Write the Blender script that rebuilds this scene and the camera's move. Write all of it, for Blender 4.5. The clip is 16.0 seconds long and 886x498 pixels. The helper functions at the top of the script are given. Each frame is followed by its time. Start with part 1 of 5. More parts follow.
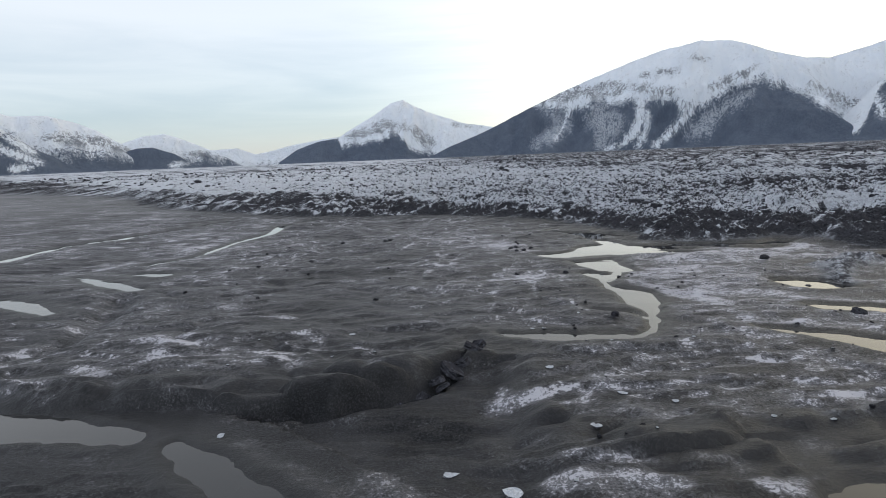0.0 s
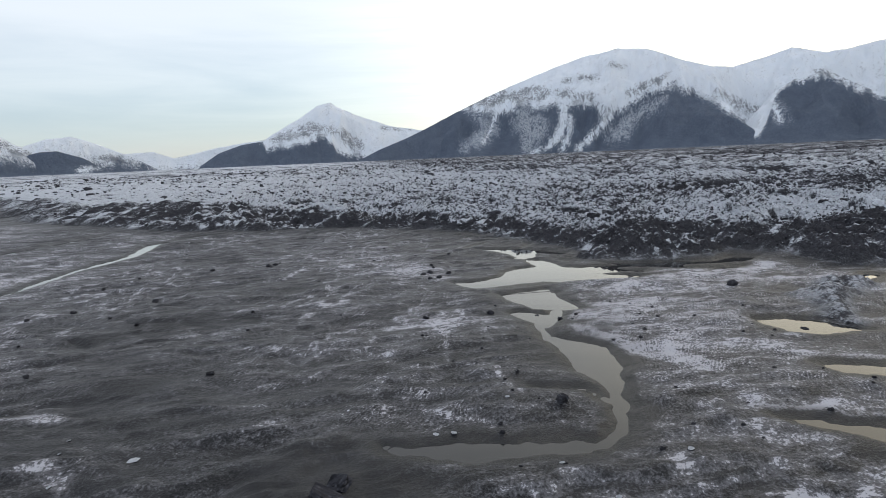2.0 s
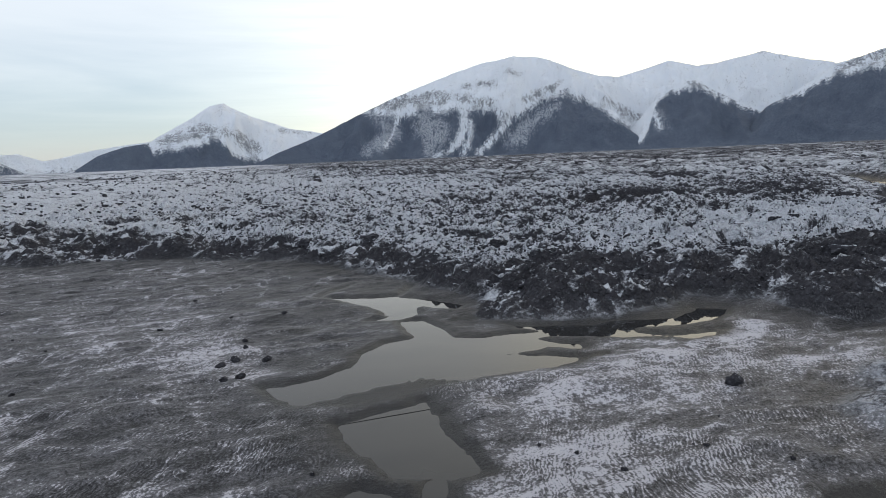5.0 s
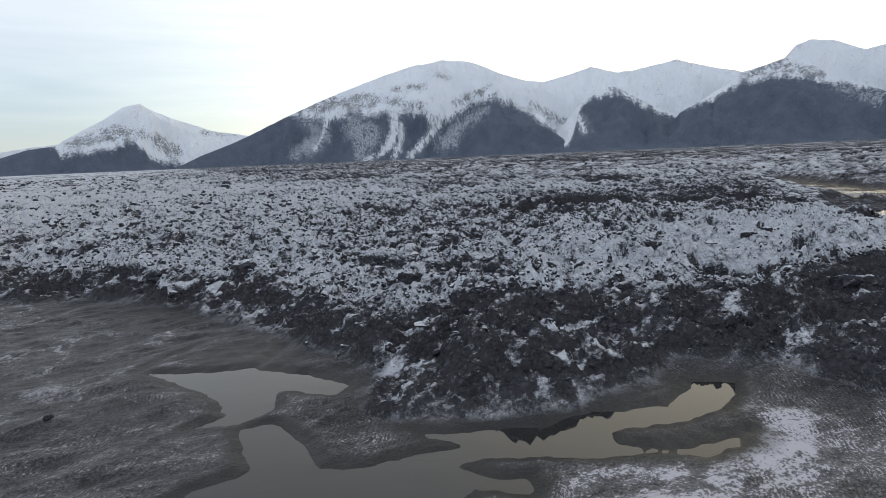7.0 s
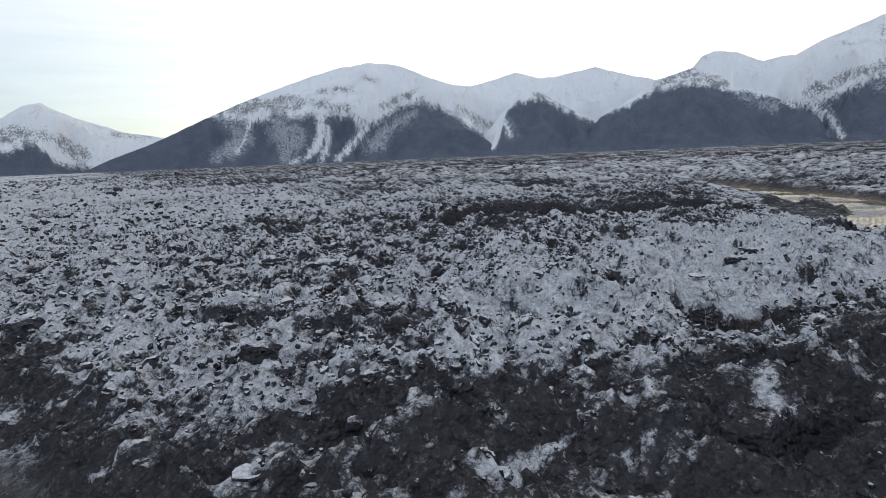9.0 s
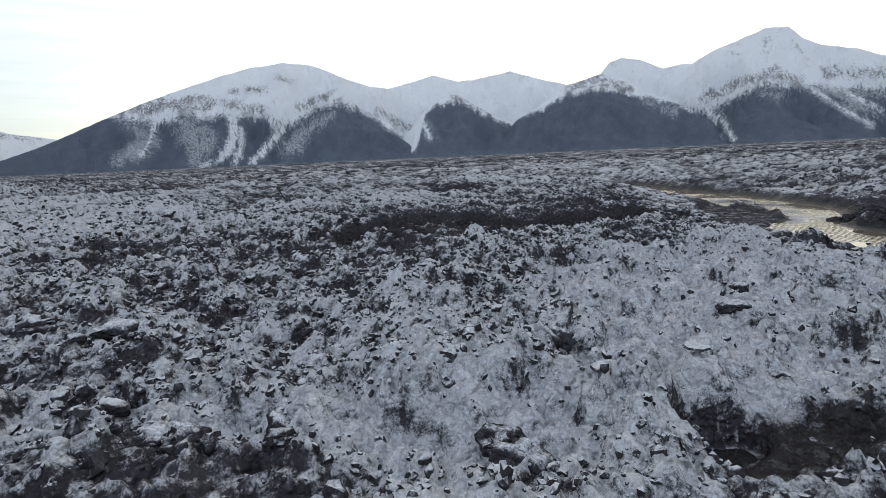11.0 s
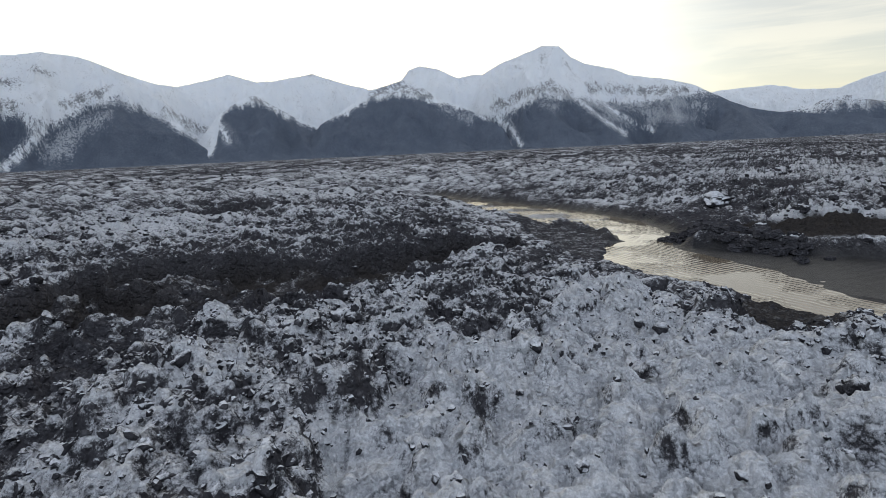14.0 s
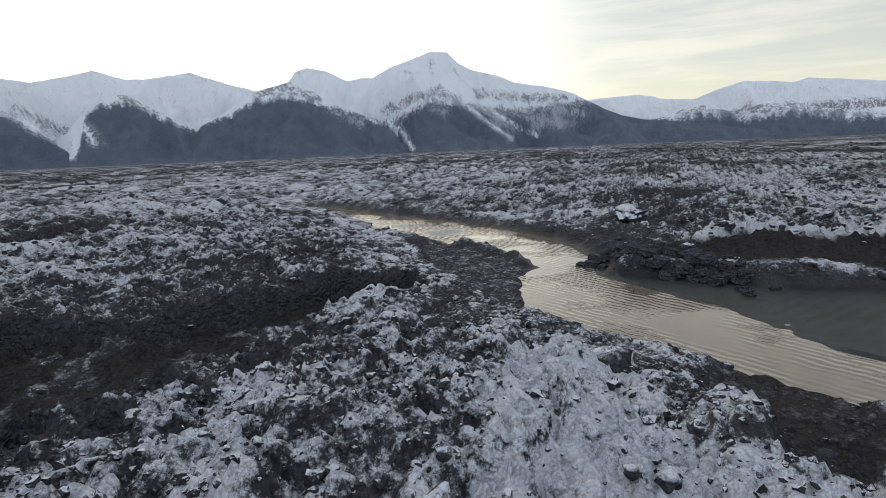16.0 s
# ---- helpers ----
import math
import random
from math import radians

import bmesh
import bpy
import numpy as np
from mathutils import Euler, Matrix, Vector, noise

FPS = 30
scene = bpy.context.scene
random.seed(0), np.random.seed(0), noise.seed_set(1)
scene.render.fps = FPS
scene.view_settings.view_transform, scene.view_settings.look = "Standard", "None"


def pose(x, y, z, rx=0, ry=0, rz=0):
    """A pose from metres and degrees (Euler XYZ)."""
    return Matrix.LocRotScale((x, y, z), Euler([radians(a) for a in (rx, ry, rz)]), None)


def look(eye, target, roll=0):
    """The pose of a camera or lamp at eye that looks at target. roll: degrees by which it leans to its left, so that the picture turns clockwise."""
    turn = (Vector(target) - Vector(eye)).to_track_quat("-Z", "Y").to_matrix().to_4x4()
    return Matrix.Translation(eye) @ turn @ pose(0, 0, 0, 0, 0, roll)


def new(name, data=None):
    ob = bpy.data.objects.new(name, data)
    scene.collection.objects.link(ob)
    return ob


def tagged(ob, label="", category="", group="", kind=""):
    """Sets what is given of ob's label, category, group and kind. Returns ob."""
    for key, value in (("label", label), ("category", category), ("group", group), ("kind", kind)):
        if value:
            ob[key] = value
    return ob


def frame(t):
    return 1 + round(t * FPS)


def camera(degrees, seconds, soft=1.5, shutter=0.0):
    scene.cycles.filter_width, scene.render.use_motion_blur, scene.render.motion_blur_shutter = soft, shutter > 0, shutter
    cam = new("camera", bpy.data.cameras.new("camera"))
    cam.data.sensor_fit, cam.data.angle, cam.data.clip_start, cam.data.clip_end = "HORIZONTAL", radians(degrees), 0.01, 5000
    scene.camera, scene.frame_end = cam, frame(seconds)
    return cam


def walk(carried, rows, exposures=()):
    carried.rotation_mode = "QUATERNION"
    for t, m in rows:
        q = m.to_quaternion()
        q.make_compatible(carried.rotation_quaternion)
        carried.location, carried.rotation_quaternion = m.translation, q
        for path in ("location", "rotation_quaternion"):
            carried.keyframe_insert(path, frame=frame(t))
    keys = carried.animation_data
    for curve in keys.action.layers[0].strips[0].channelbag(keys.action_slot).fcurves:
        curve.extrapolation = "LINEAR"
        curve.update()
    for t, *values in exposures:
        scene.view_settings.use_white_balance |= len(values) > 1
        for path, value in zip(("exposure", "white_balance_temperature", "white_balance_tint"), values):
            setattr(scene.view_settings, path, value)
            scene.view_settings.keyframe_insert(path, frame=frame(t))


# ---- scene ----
cam = camera(76.0, 16.0, soft=0.8)
# seconds, eye in metres, heading, pitch and roll in degrees
ROWS = [
    (0.0, 0.055, -0.034, 5.783, -0.704, -9.220, 2.316),
    (0.5, 0.479, 1.782, 5.753, -2.422, -9.231, 2.464),
    (1.0, 0.923, 3.591, 5.724, -4.224, -9.219, 2.529),
    (1.5, 1.407, 5.391, 5.704, -5.997, -9.181, 2.499),
    (2.0, 1.935, 7.175, 5.692, -7.728, -9.183, 2.467),
    (2.5, 2.513, 8.943, 5.691, -9.391, -9.200, 2.485),
    (3.0, 3.148, 10.697, 5.702, -11.019, -9.203, 2.482),
    (3.5, 3.825, 12.437, 5.716, -12.528, -9.203, 2.437),
    (4.0, 4.533, 14.170, 5.726, -14.229, -9.220, 2.387),
    (6.5, 8.776, 22.668, 5.659, -22.156, -9.189, 2.345),
    (7.0, 9.755, 24.256, 5.655, -24.224, -9.200, 2.399),
    (7.5, 10.748, 25.828, 5.648, -26.900, -9.260, 2.423),
    (8.0, 11.762, 27.385, 5.645, -28.959, -9.219, 2.413),
    (10.5, 17.660, 34.468, 5.423, -36.040, -9.233, 2.422),
    (11.0, 18.960, 35.748, 5.494, -39.272, -9.273, 2.518),
    (11.5, 20.294, 36.992, 5.576, -43.051, -9.361, 2.574),
    (12.0, 21.666, 38.184, 5.658, -46.936, -9.502, 2.552),
    (12.5, 23.080, 39.315, 5.742, -50.213, -9.598, 2.524),
    (13.0, 24.540, 40.378, 5.831, -52.997, -9.648, 2.502),
    (13.5, 26.047, 41.367, 5.924, -55.612, -9.654, 2.524),
    (14.0, 27.598, 42.278, 6.022, -58.340, -9.708, 2.533),
    (14.5, 29.185, 43.116, 6.115, -61.076, -9.786, 2.551),
    (15.0, 30.802, 43.885, 6.199, -63.674, -9.815, 2.522),
    (15.5, 32.439, 44.605, 6.272, -66.326, -9.815, 2.445),
    (16.0, 34.088, 45.308, 6.335, -69.073, -9.796, 2.392),
]
walk(cam, [(t, pose(x, y, z, 90 + pitch, roll, yaw)) for t, x, y, z, yaw, pitch, roll in ROWS],
     [(0.0, 0.10), (2.0, 0.10), (4.0, 0.04), (7.0, 0.04), (11.0, 0.0), (13.0, -0.08), (16.0, -0.06)])

# ---- sky and sun ----
SUN_AZ, SUN_EL = 52.0, 9.0          # degrees clockwise from +y, degrees above the horizon


def compass(az, el=0.0):
    a, e = radians(az), radians(el)
    return Vector((math.sin(a) * math.cos(e), math.cos(a) * math.cos(e), math.sin(e)))


class Nodes:
    """A short hand for node trees."""

    def __init__(self, tree):
        self.tree = tree
        tree.nodes.clear()

    def add(self, kind, **settings):
        node = self.tree.nodes.new(kind)
        ins = settings.pop("ins", {})
        for key, value in settings.items():
            setattr(node, key, value)
        for key, value in ins.items():
            self.feed(node.inputs[key], value)
        return node

    def feed(self, socket, value):
        if isinstance(value, bpy.types.NodeSocket):
            self.tree.links.new(value, socket)
        elif isinstance(value, bpy.types.Node):
            self.tree.links.new(value.outputs[0], socket)
        else:
            socket.default_value = value

    def math(self, op, a, b=0.0, clamp=False):
        return self.add("ShaderNodeMath", operation=op, use_clamp=clamp, ins={0: a, 1: b}).outputs[0]

    def step(self, value, lo, hi, to_lo=0.0, to_hi=1.0):
        return self.add("ShaderNodeMapRange", interpolation_type="SMOOTHSTEP", ins={0: value, 1: lo, 2: hi, 3: to_lo, 4: to_hi}).outputs[0]

    def mix(self, fac, a, b, blend="MIX"):
        n = self.add("ShaderNodeMix", data_type="RGBA", blend_type=blend, clamp_factor=True)
        self.feed(n.inputs[0], fac)
        self.feed(n.inputs[6], a if not isinstance(a, tuple) else (*a, 1.0))
        self.feed(n.inputs[7], b if not isinstance(b, tuple) else (*b, 1.0))
        return n.outputs[2]

    def noise(self, vector, scale, detail=4.0, rough=0.55, distortion=0.0):
        return self.add("ShaderNodeTexNoise", ins={"Vector": vector, "Scale": scale, "Detail": detail, "Roughness": rough, "Distortion": distortion}).outputs[0]

    def stretch(self, vector, x, y, z, turn=0.0):
        return self.add("ShaderNodeMapping", ins={"Vector": vector, "Rotation": (0, 0, radians(turn)), "Scale": (x, y, z)}).outputs[0]

    def attribute(self, name):
        return self.add("ShaderNodeAttribute", attribute_name=name).outputs["Fac"]


world = bpy.data.worlds.new("winter_sky")
scene.world = world
world.use_nodes = True
n = Nodes(world.node_tree)
way = n.add("ShaderNodeTexCoord").outputs["Generated"]
parts = n.add("ShaderNodeSeparateXYZ", ins={0: way})
height = parts.outputs["Z"]
clear = n.add("ShaderNodeTexSky", sky_type="NISHITA", sun_disc=False, dust_density=0.3, sun_elevation=radians(SUN_EL), sun_rotation=radians(SUN_AZ))
to_sun = n.add("ShaderNodeVectorMath", operation="DOT_PRODUCT", ins={0: way, 1: tuple(compass(SUN_AZ, SUN_EL + 6))}).outputs["Value"]
# flat layers of cloud, drawn out along the horizon
layer = n.noise(n.stretch(way, 1.1, 1.1, 9.0), 2.2, 5.0, 0.55, 0.4)
wisps = n.noise(n.stretch(way, 0.9, 0.9, 16.0), 3.6, 6.0, 0.6, 0.6)
glow = n.step(to_sun, 0.46, 0.985)
veil = n.step(n.math("ADD", height, n.math("MULTIPLY", n.math("SUBTRACT", layer, 0.5), 0.16)), 0.03, 0.24)
cloud = n.mix(veil, (0.36, 0.45, 0.58), (0.78, 0.81, 0.87))
high = n.step(height, 0.22, 0.75)
cloud = n.mix(high, cloud, (0.74, 0.80, 0.92))
bright = n.mix(n.step(wisps, 0.35, 0.75), (1.24, 1.21, 1.11), (0.98, 0.96, 0.90))
cloud = n.mix(glow, cloud, bright)
cloud = n.mix(n.step(to_sun, 0.84, 0.988), cloud, (1.52, 1.36, 1.02))
grey = n.mix(n.step(n.math("ADD", n.math("MULTIPLY", layer, 0.7), n.math("MULTIPLY", wisps, 0.3)), 0.40, 0.60), (0.56, 0.52, 0.48), (0.80, 0.71, 0.59))
cloud = n.mix(n.math("MULTIPLY", n.step(n.add("ShaderNodeVectorMath", operation="DOT_PRODUCT", ins={0: way, 1: tuple(compass(104, 8))}).outputs["Value"], 0.85, 0.97), 0.94), cloud, grey)
# added brightness opposite the sun, fill for the mountains and camera-facing slopes
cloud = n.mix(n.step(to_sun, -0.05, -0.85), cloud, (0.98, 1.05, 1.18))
back_clear = n.add("ShaderNodeBackground", ins={"Color": clear.outputs[0], "Strength": 0.06})
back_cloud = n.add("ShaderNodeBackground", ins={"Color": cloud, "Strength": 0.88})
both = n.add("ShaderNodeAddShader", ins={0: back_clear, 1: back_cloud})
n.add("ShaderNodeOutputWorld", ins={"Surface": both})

sun = new("sun", bpy.data.lights.new("sun", "SUN"))
sun.data.energy, sun.data.angle, sun.data.color = 0.7, radians(180), (1.0, 0.95, 0.88)
sun.matrix_world = look(compass(SUN_AZ, SUN_EL + 9) * 200, (0, 0, 0))


# ---- numbers for the ground: smooth noise and cells ----
_rng = np.random.default_rng(7)
_perm = _rng.permutation(4096)
_rand = _rng.random(4096)


def lattice(i, j, seed):
    return _rand[_perm[(_perm[(i + seed * 57) & 4095] + j) & 4095]]


def value_noise(x, y, seed=0):
    i, j = np.floor(x).astype(np.int64), np.floor(y).astype(np.int64)
    u, v = x - i, y - j
    u, v = u * u * (3 - 2 * u), v * v * (3 - 2 * v)
    a, b = lattice(i, j, seed), lattice(i + 1, j, seed)
    c, d = lattice(i, j + 1, seed), lattice(i + 1, j + 1, seed)
    return (a + (b - a) * u) * (1 - v) + (c + (d - c) * u) * v


def fbm(x, y, size, octaves=4, seed=0, gain=0.5):
    """Noise from -1 to 1, whose largest forms are size metres across."""
    total, amp, norm = 0.0, 1.0, 0.0
    for k in range(octaves):
        c, s = math.cos(k * 1.3 + seed), math.sin(k * 1.3 + seed)
        total = total + amp * (2 * value_noise((c * x - s * y) / size + 17.3 * k, (s * x + c * y) / size - 9.1 * k, seed + k) - 1)
        norm += amp
        amp *= gain
        size /= 2.03
    return total / norm * 1.4


def cells(x, y, size, seed=0):
    """Distance to the nearest and second nearest cell point, in cells, and that cell's own random number."""
    u, v = x / size, y / size
    i, j = np.floor(u).astype(np.int64), np.floor(v).astype(np.int64)
    f1, f2, own = np.full(u.shape, 9.0), np.full(u.shape, 9.0), np.zeros(u.shape)
    for a in (-1, 0, 1):
        for b in (-1, 0, 1):
            d = np.hypot(i + a + lattice(i + a, j + b, seed) - u, j + b + lattice(i + a, j + b, seed + 5) - v)
            near = d < f1
            f2 = np.where(near, f1, np.minimum(f2, d))
            own = np.where(near, lattice(i + a, j + b, seed + 9), own)
            f1 = np.where(near, d, f1)
    return f1, f2, own


def ease(v, lo, hi):
    t = np.clip((v - lo) / (hi - lo), 0, 1)
    return t * t * (3 - 2 * t)


def stairs(v, tread=0.7):
    """Whole steps with short risers."""
    k = np.floor(v)
    return k + ease(v - k, tread, 1.0)


def stroke(x, y, *nodes):
    """Signed distance to a band through nodes (x, y, half width): below zero inside."""
    best = np.full(np.shape(x), 1e9)
    if len(nodes) == 1:
        nodes = nodes * 2
    for (ax, ay, ar), (bx, by, br) in zip(nodes, nodes[1:]):
        dx, dy = bx - ax, by - ay
        t = np.clip(((x - ax) * dx + (y - ay) * dy) / (dx * dx + dy * dy + 1e-9), 0, 1)
        best = np.minimum(best, np.hypot(x - ax - t * dx, y - ay - t * dy) - (ar + (br - ar) * t))
    return best


def region(x, y, nodes):
    """Signed distance to a closed outline: positive inside."""
    inside, best = np.zeros(np.shape(x), bool), np.full(np.shape(x), 1e9)
    for (ax, ay), (bx, by) in zip(nodes, nodes[1:] + nodes[:1]):
        dx, dy = bx - ax, by - ay
        t = np.clip(((x - ax) * dx + (y - ay) * dy) / (dx * dx + dy * dy + 1e-9), 0, 1)
        best = np.minimum(best, np.hypot(x - ax - t * dx, y - ay - t * dy))
        if ay != by:
            inside ^= ((ay > y) != (by > y)) & (x < (bx - ax) * (y - ay) / (by - ay) + ax)
    return np.where(inside, best, -best)


# ---- the plan of the tidal flat ----
# where the rough, muddy shore of the ice begins, and where its frosted top begins
SHORE = [(-2500, 2900), (-130, 171), (-68, 123), (-37.6, 80), (-21.6, 66), (-14.8, 60.7), (-7, 57.5), (0.2, 55.8), (6.5, 51), (9.8, 46.8),
         (12.3, 42.6), (13, 39), (13.3, 35.8), (14.8, 34.5), (17.2, 33.8), (19.6, 33.5), (21.2, 34.1), (22.4, 33.1), (23.2, 31.2), (26, 28.5),
         (32, 24), (42, 14), (60, -6), (110, -60), (3000, -3000), (4900, 0), (4900, 4900), (0, 4900)]
FROSTED = [(-2500, 2950), (-50.8, 108.6), (-29.5, 81.4), (-16.8, 74), (-7.5, 64.9), (0.9, 58.6), (4.2, 56.3), (8.8, 51), (12.8, 49.0),
           (13.9, 42.6), (16.1, 39.9), (18.4, 38.9), (20.7, 39.3), (23.4, 38.2), (26.6, 37.0), (29.8, 35.6), (33.5, 35.5), (37.9, 36.0),
           (45, 34), (60, 18), (110, -30), (3000, -2900), (4900, 0), (4900, 4900), (0, 4900)]
SNOWY = [(16.5, 49.6), (20, 47.2), (24.6, 44.2), (26.6, 42.9), (28.9, 43.3), (31.0, 46.2), (34.0, 49.2), (38, 50), (43, 48.2), (48, 49.5), (50, 47.8), (48, 45.3),
         (43.5, 44.8), (42.5, 42), (41.5, 38.6), (36.5, 37.8), (33, 37.6), (30, 38.0), (27.6, 39.2), (24, 41.0), (20.5, 45.2), (16, 47.6)]

POOLS = []      # water level, strokes, closed outlines


def pool(level, *strokes, outlines=()):
    POOLS.append((level, strokes, outlines))


def pool_edge(x, y, strokes, outlines):
    """Signed distance to a pool's edge: below zero inside."""
    return np.minimum.reduce([stroke(x, y, *s) for s in strokes] + [-region(x, y, list(o)) for o in outlines])



UPPER_POND = ((7.9, 42.0), (8.3, 41.6), (9.9, 40.8), (11.0, 40.7), (12.2, 39.4), (13.0, 38.0), (12.6, 37.5), (11.9, 37.9), (11.4, 38.3), (11.1, 37.3), (10.2, 36.9), (9.1, 37.3), (9.9, 37.7), (9.7, 38.6), (9.0, 40.2))
LAKE = ((10.1, 37.0), (11.0, 36.7), (11.4, 35.4), (11.6, 34.4), (12.3, 34.0), (13.3, 34.0), (14.2, 33.8), (13.6, 34.4), (13.2, 35.2), (14.4, 34.4), (16.1, 33.7), (17.4, 33.9), (19.0, 33.2), (20.6, 33.9), (21.6, 33.4),
        (20.7, 32.7), (19.8, 32.3), (18.6, 32.4), (17.2, 32.7), (17.0, 32.4), (18.0, 31.8), (19.5, 31.6), (19.0, 31.1), (18.0, 31.1), (16.6, 32.0), (15.4, 32.6), (13.9, 33.1), (14.8, 32.2), (14.6, 31.6), (13.7, 32.2),
        (12.4, 32.2), (13.7, 31.5), (14.9, 31.0), (13.0, 30.7), (11.3, 30.8), (9.7, 30.8), (8.9, 30.5), (7.6, 30.4), (6.1, 30.9), (5.5, 32.4), (7.1, 32.6), (8.0, 33.2), (8.4, 34.0), (9.2, 34.6), (10.1, 34.9))
pool(-0.04, ((7.9, 41.9, .12), (8.7, 42.9, .17), (9.6, 43.7, .1)), ((11.1, 40.5, .12), (12.0, 42.0, .12)), outlines=(UPPER_POND, LAKE))
pool(-0.05, ((8.5, 26.5, .3), (8.1, 25.6, .3)), ((7.4, 25.2, .25), (7.3, 24.0, .3)), ((7.4, 23.6, .35), (7.9, 22.4, .75), (7.7, 21, .8), (7.7, 19.9, .45), (7.2, 18.6, .22), (6.9, 17.6, .2), (6.2, 17.1, .24)), ((5.6, 20.2, .06), (6.9, 19.7, .3), (7.3, 18.6, .25)),
     outlines=(((7.1, 29.6), (8.4, 29.9), (9.3, 30.0), (9.4, 28.8), (9.4, 27.4), (9.6, 26.6), (8.8, 26.6), (7.8, 27.0), (7.3, 28.2)), ((6.5, 26.9), (7.2, 27.0), (8.0, 26.4), (8.7, 25.9), (8.2, 25.3), (7.6, 24.4), (7.1, 25.4), (6.7, 26.5)),
               ((1.8, 18.1), (4.0, 17.8), (6.4, 17.4), (6.0, 16.75), (3.8, 16.95), (2.1, 17.4))))
pool(-0.04, outlines=(((14.3, 23.7), (15.4, 23.7), (16.4, 23.0), (16.8, 21.8), (15.1, 21.8), (14.3, 22.3)),))
pool(-0.04, ((14.2, 19.3, .35), (15.8, 18.3, .5)), outlines=(((13.2, 19.8), (13.8, 19.8), (15.0, 19.2), (14.4, 18.5), (13.3, 19.1)),))
pool(-0.04, ((11.9, 16.2, .45), (12.8, 15.1, .7), (13.8, 14.0, .8)), outlines=(((10.2, 17.4), (11.2, 17.0), (12.4, 16.4), (11.7, 15.7), (11.1, 16.3)),))
pool(-0.05, ((21.8, 27.4, .3), (23, 28.2, .35)))
pool(-0.04, ((-20.8, 26, .5), (-18.5, 24.6, .6), (-16.3, 23, .3)))
pool(-0.04, ((-20.2, 31.2, .3), (-17.4, 29.0, .6), (-14.8, 27.1, .4)))
pool(-0.04, ((-16.8, 31.2, .45), (-15.2, 30.8, .55)))
pool(-0.30, ((-15, 13.4, 1.2), (-10.5, 13, .8), (-8.2, 12.5, .6), (-7.2, 12.2, .45)), ((-6.0, 11.7, .3), (-5.0, 10.8, .5), (-3.9, 9.9, .55), (-3.0, 9.0, .6), (-2.4, 8.0, .8)))
pool(-0.06, ((-12.4, 57.0, .4), (-14.6, 53.0, .5), (-14.1, 47.5, .5), (-15.4, 43.1, .42), (-15.9, 37.0, .3), (-17.8, 34.2, .25)))
pool(-0.05, ((-13.6, 56.3, .5), (-12.0, 57.2, .45), (-10.3, 57.6, .25)))
pool(-0.14, ((-22.3, 63.5, .5), (-24.5, 55.2, .7), (-27.9, 48.5, .9), (-30.1, 44.5, .9), (-30.2, 38.4, .8), (-33, 30, .8)))
pool(-0.16, ((6.6, 8.6, .3), (7.6, 8.8, .35), (9, 8.4, .5)))
pool(0.02, ((40.3, 57.0, .3), (40.9, 57.4, .25)))
pool(0.10, ((44.3, 40.6, .3), (43.9, 39.9, .25)))
pool(0.22, ((27.9, 39.9, .45), (28.5, 39.6, .3)))
pool(0.16, ((26.2, 36.9, .3), (26.0, 36.2, .2)))
pool(0.06, ((22.6, 35.6, .12), (23.0, 34.8, .16), (24.2, 34.9, .3)))
STREAM_LEVEL = -0.18
STREAM = [(97, 88), (93, 81), (88, 73), (83, 64.5), (80, 59.5), (74, 53.3), (67.5, 49.2), (62.8, 48.5), (60, 46), (58, 43.7), (54.5, 41.7), (53, 39.8), (51.5, 37), (50, 32), (47.5, 26), (46, 12),
          (41, 12), (43, 26), (46, 34), (48.8, 38.3), (51.0, 41.9), (52.6, 45), (54, 48), (55.6, 49.8), (57.9, 50.7), (61.8, 51.9), (64.4, 51.0), (67.4, 52.4), (71, 57), (72, 61), (75.5, 65.8), (89.5, 79.6)]
TRENCH = [(58.3, 56.4), (55, 58.2), (52, 59.2), (50.3, 60.4), (47.8, 63), (46.2, 65), (43.6, 68), (40, 68.5), (36, 66.5), (33, 64.5), (34, 62), (36.4, 59), (38.4, 58.9), (41.2, 58.7), (43, 57.6), (45.2, 56.8), (46.6, 56.2),
          (50.6, 56.8), (53, 56.3), (56, 55.2)]


def crack_line(x, y):
    return stroke(x, y, (-9.0, 13.6, .1), (-6.5, 12.7, .22), (-4.2, 13.2, .25), (-2.4, 13.6, .35), (-0.6, 14.3, .4), (0.5, 15.7, .35), (1.3, 16.8, .10))


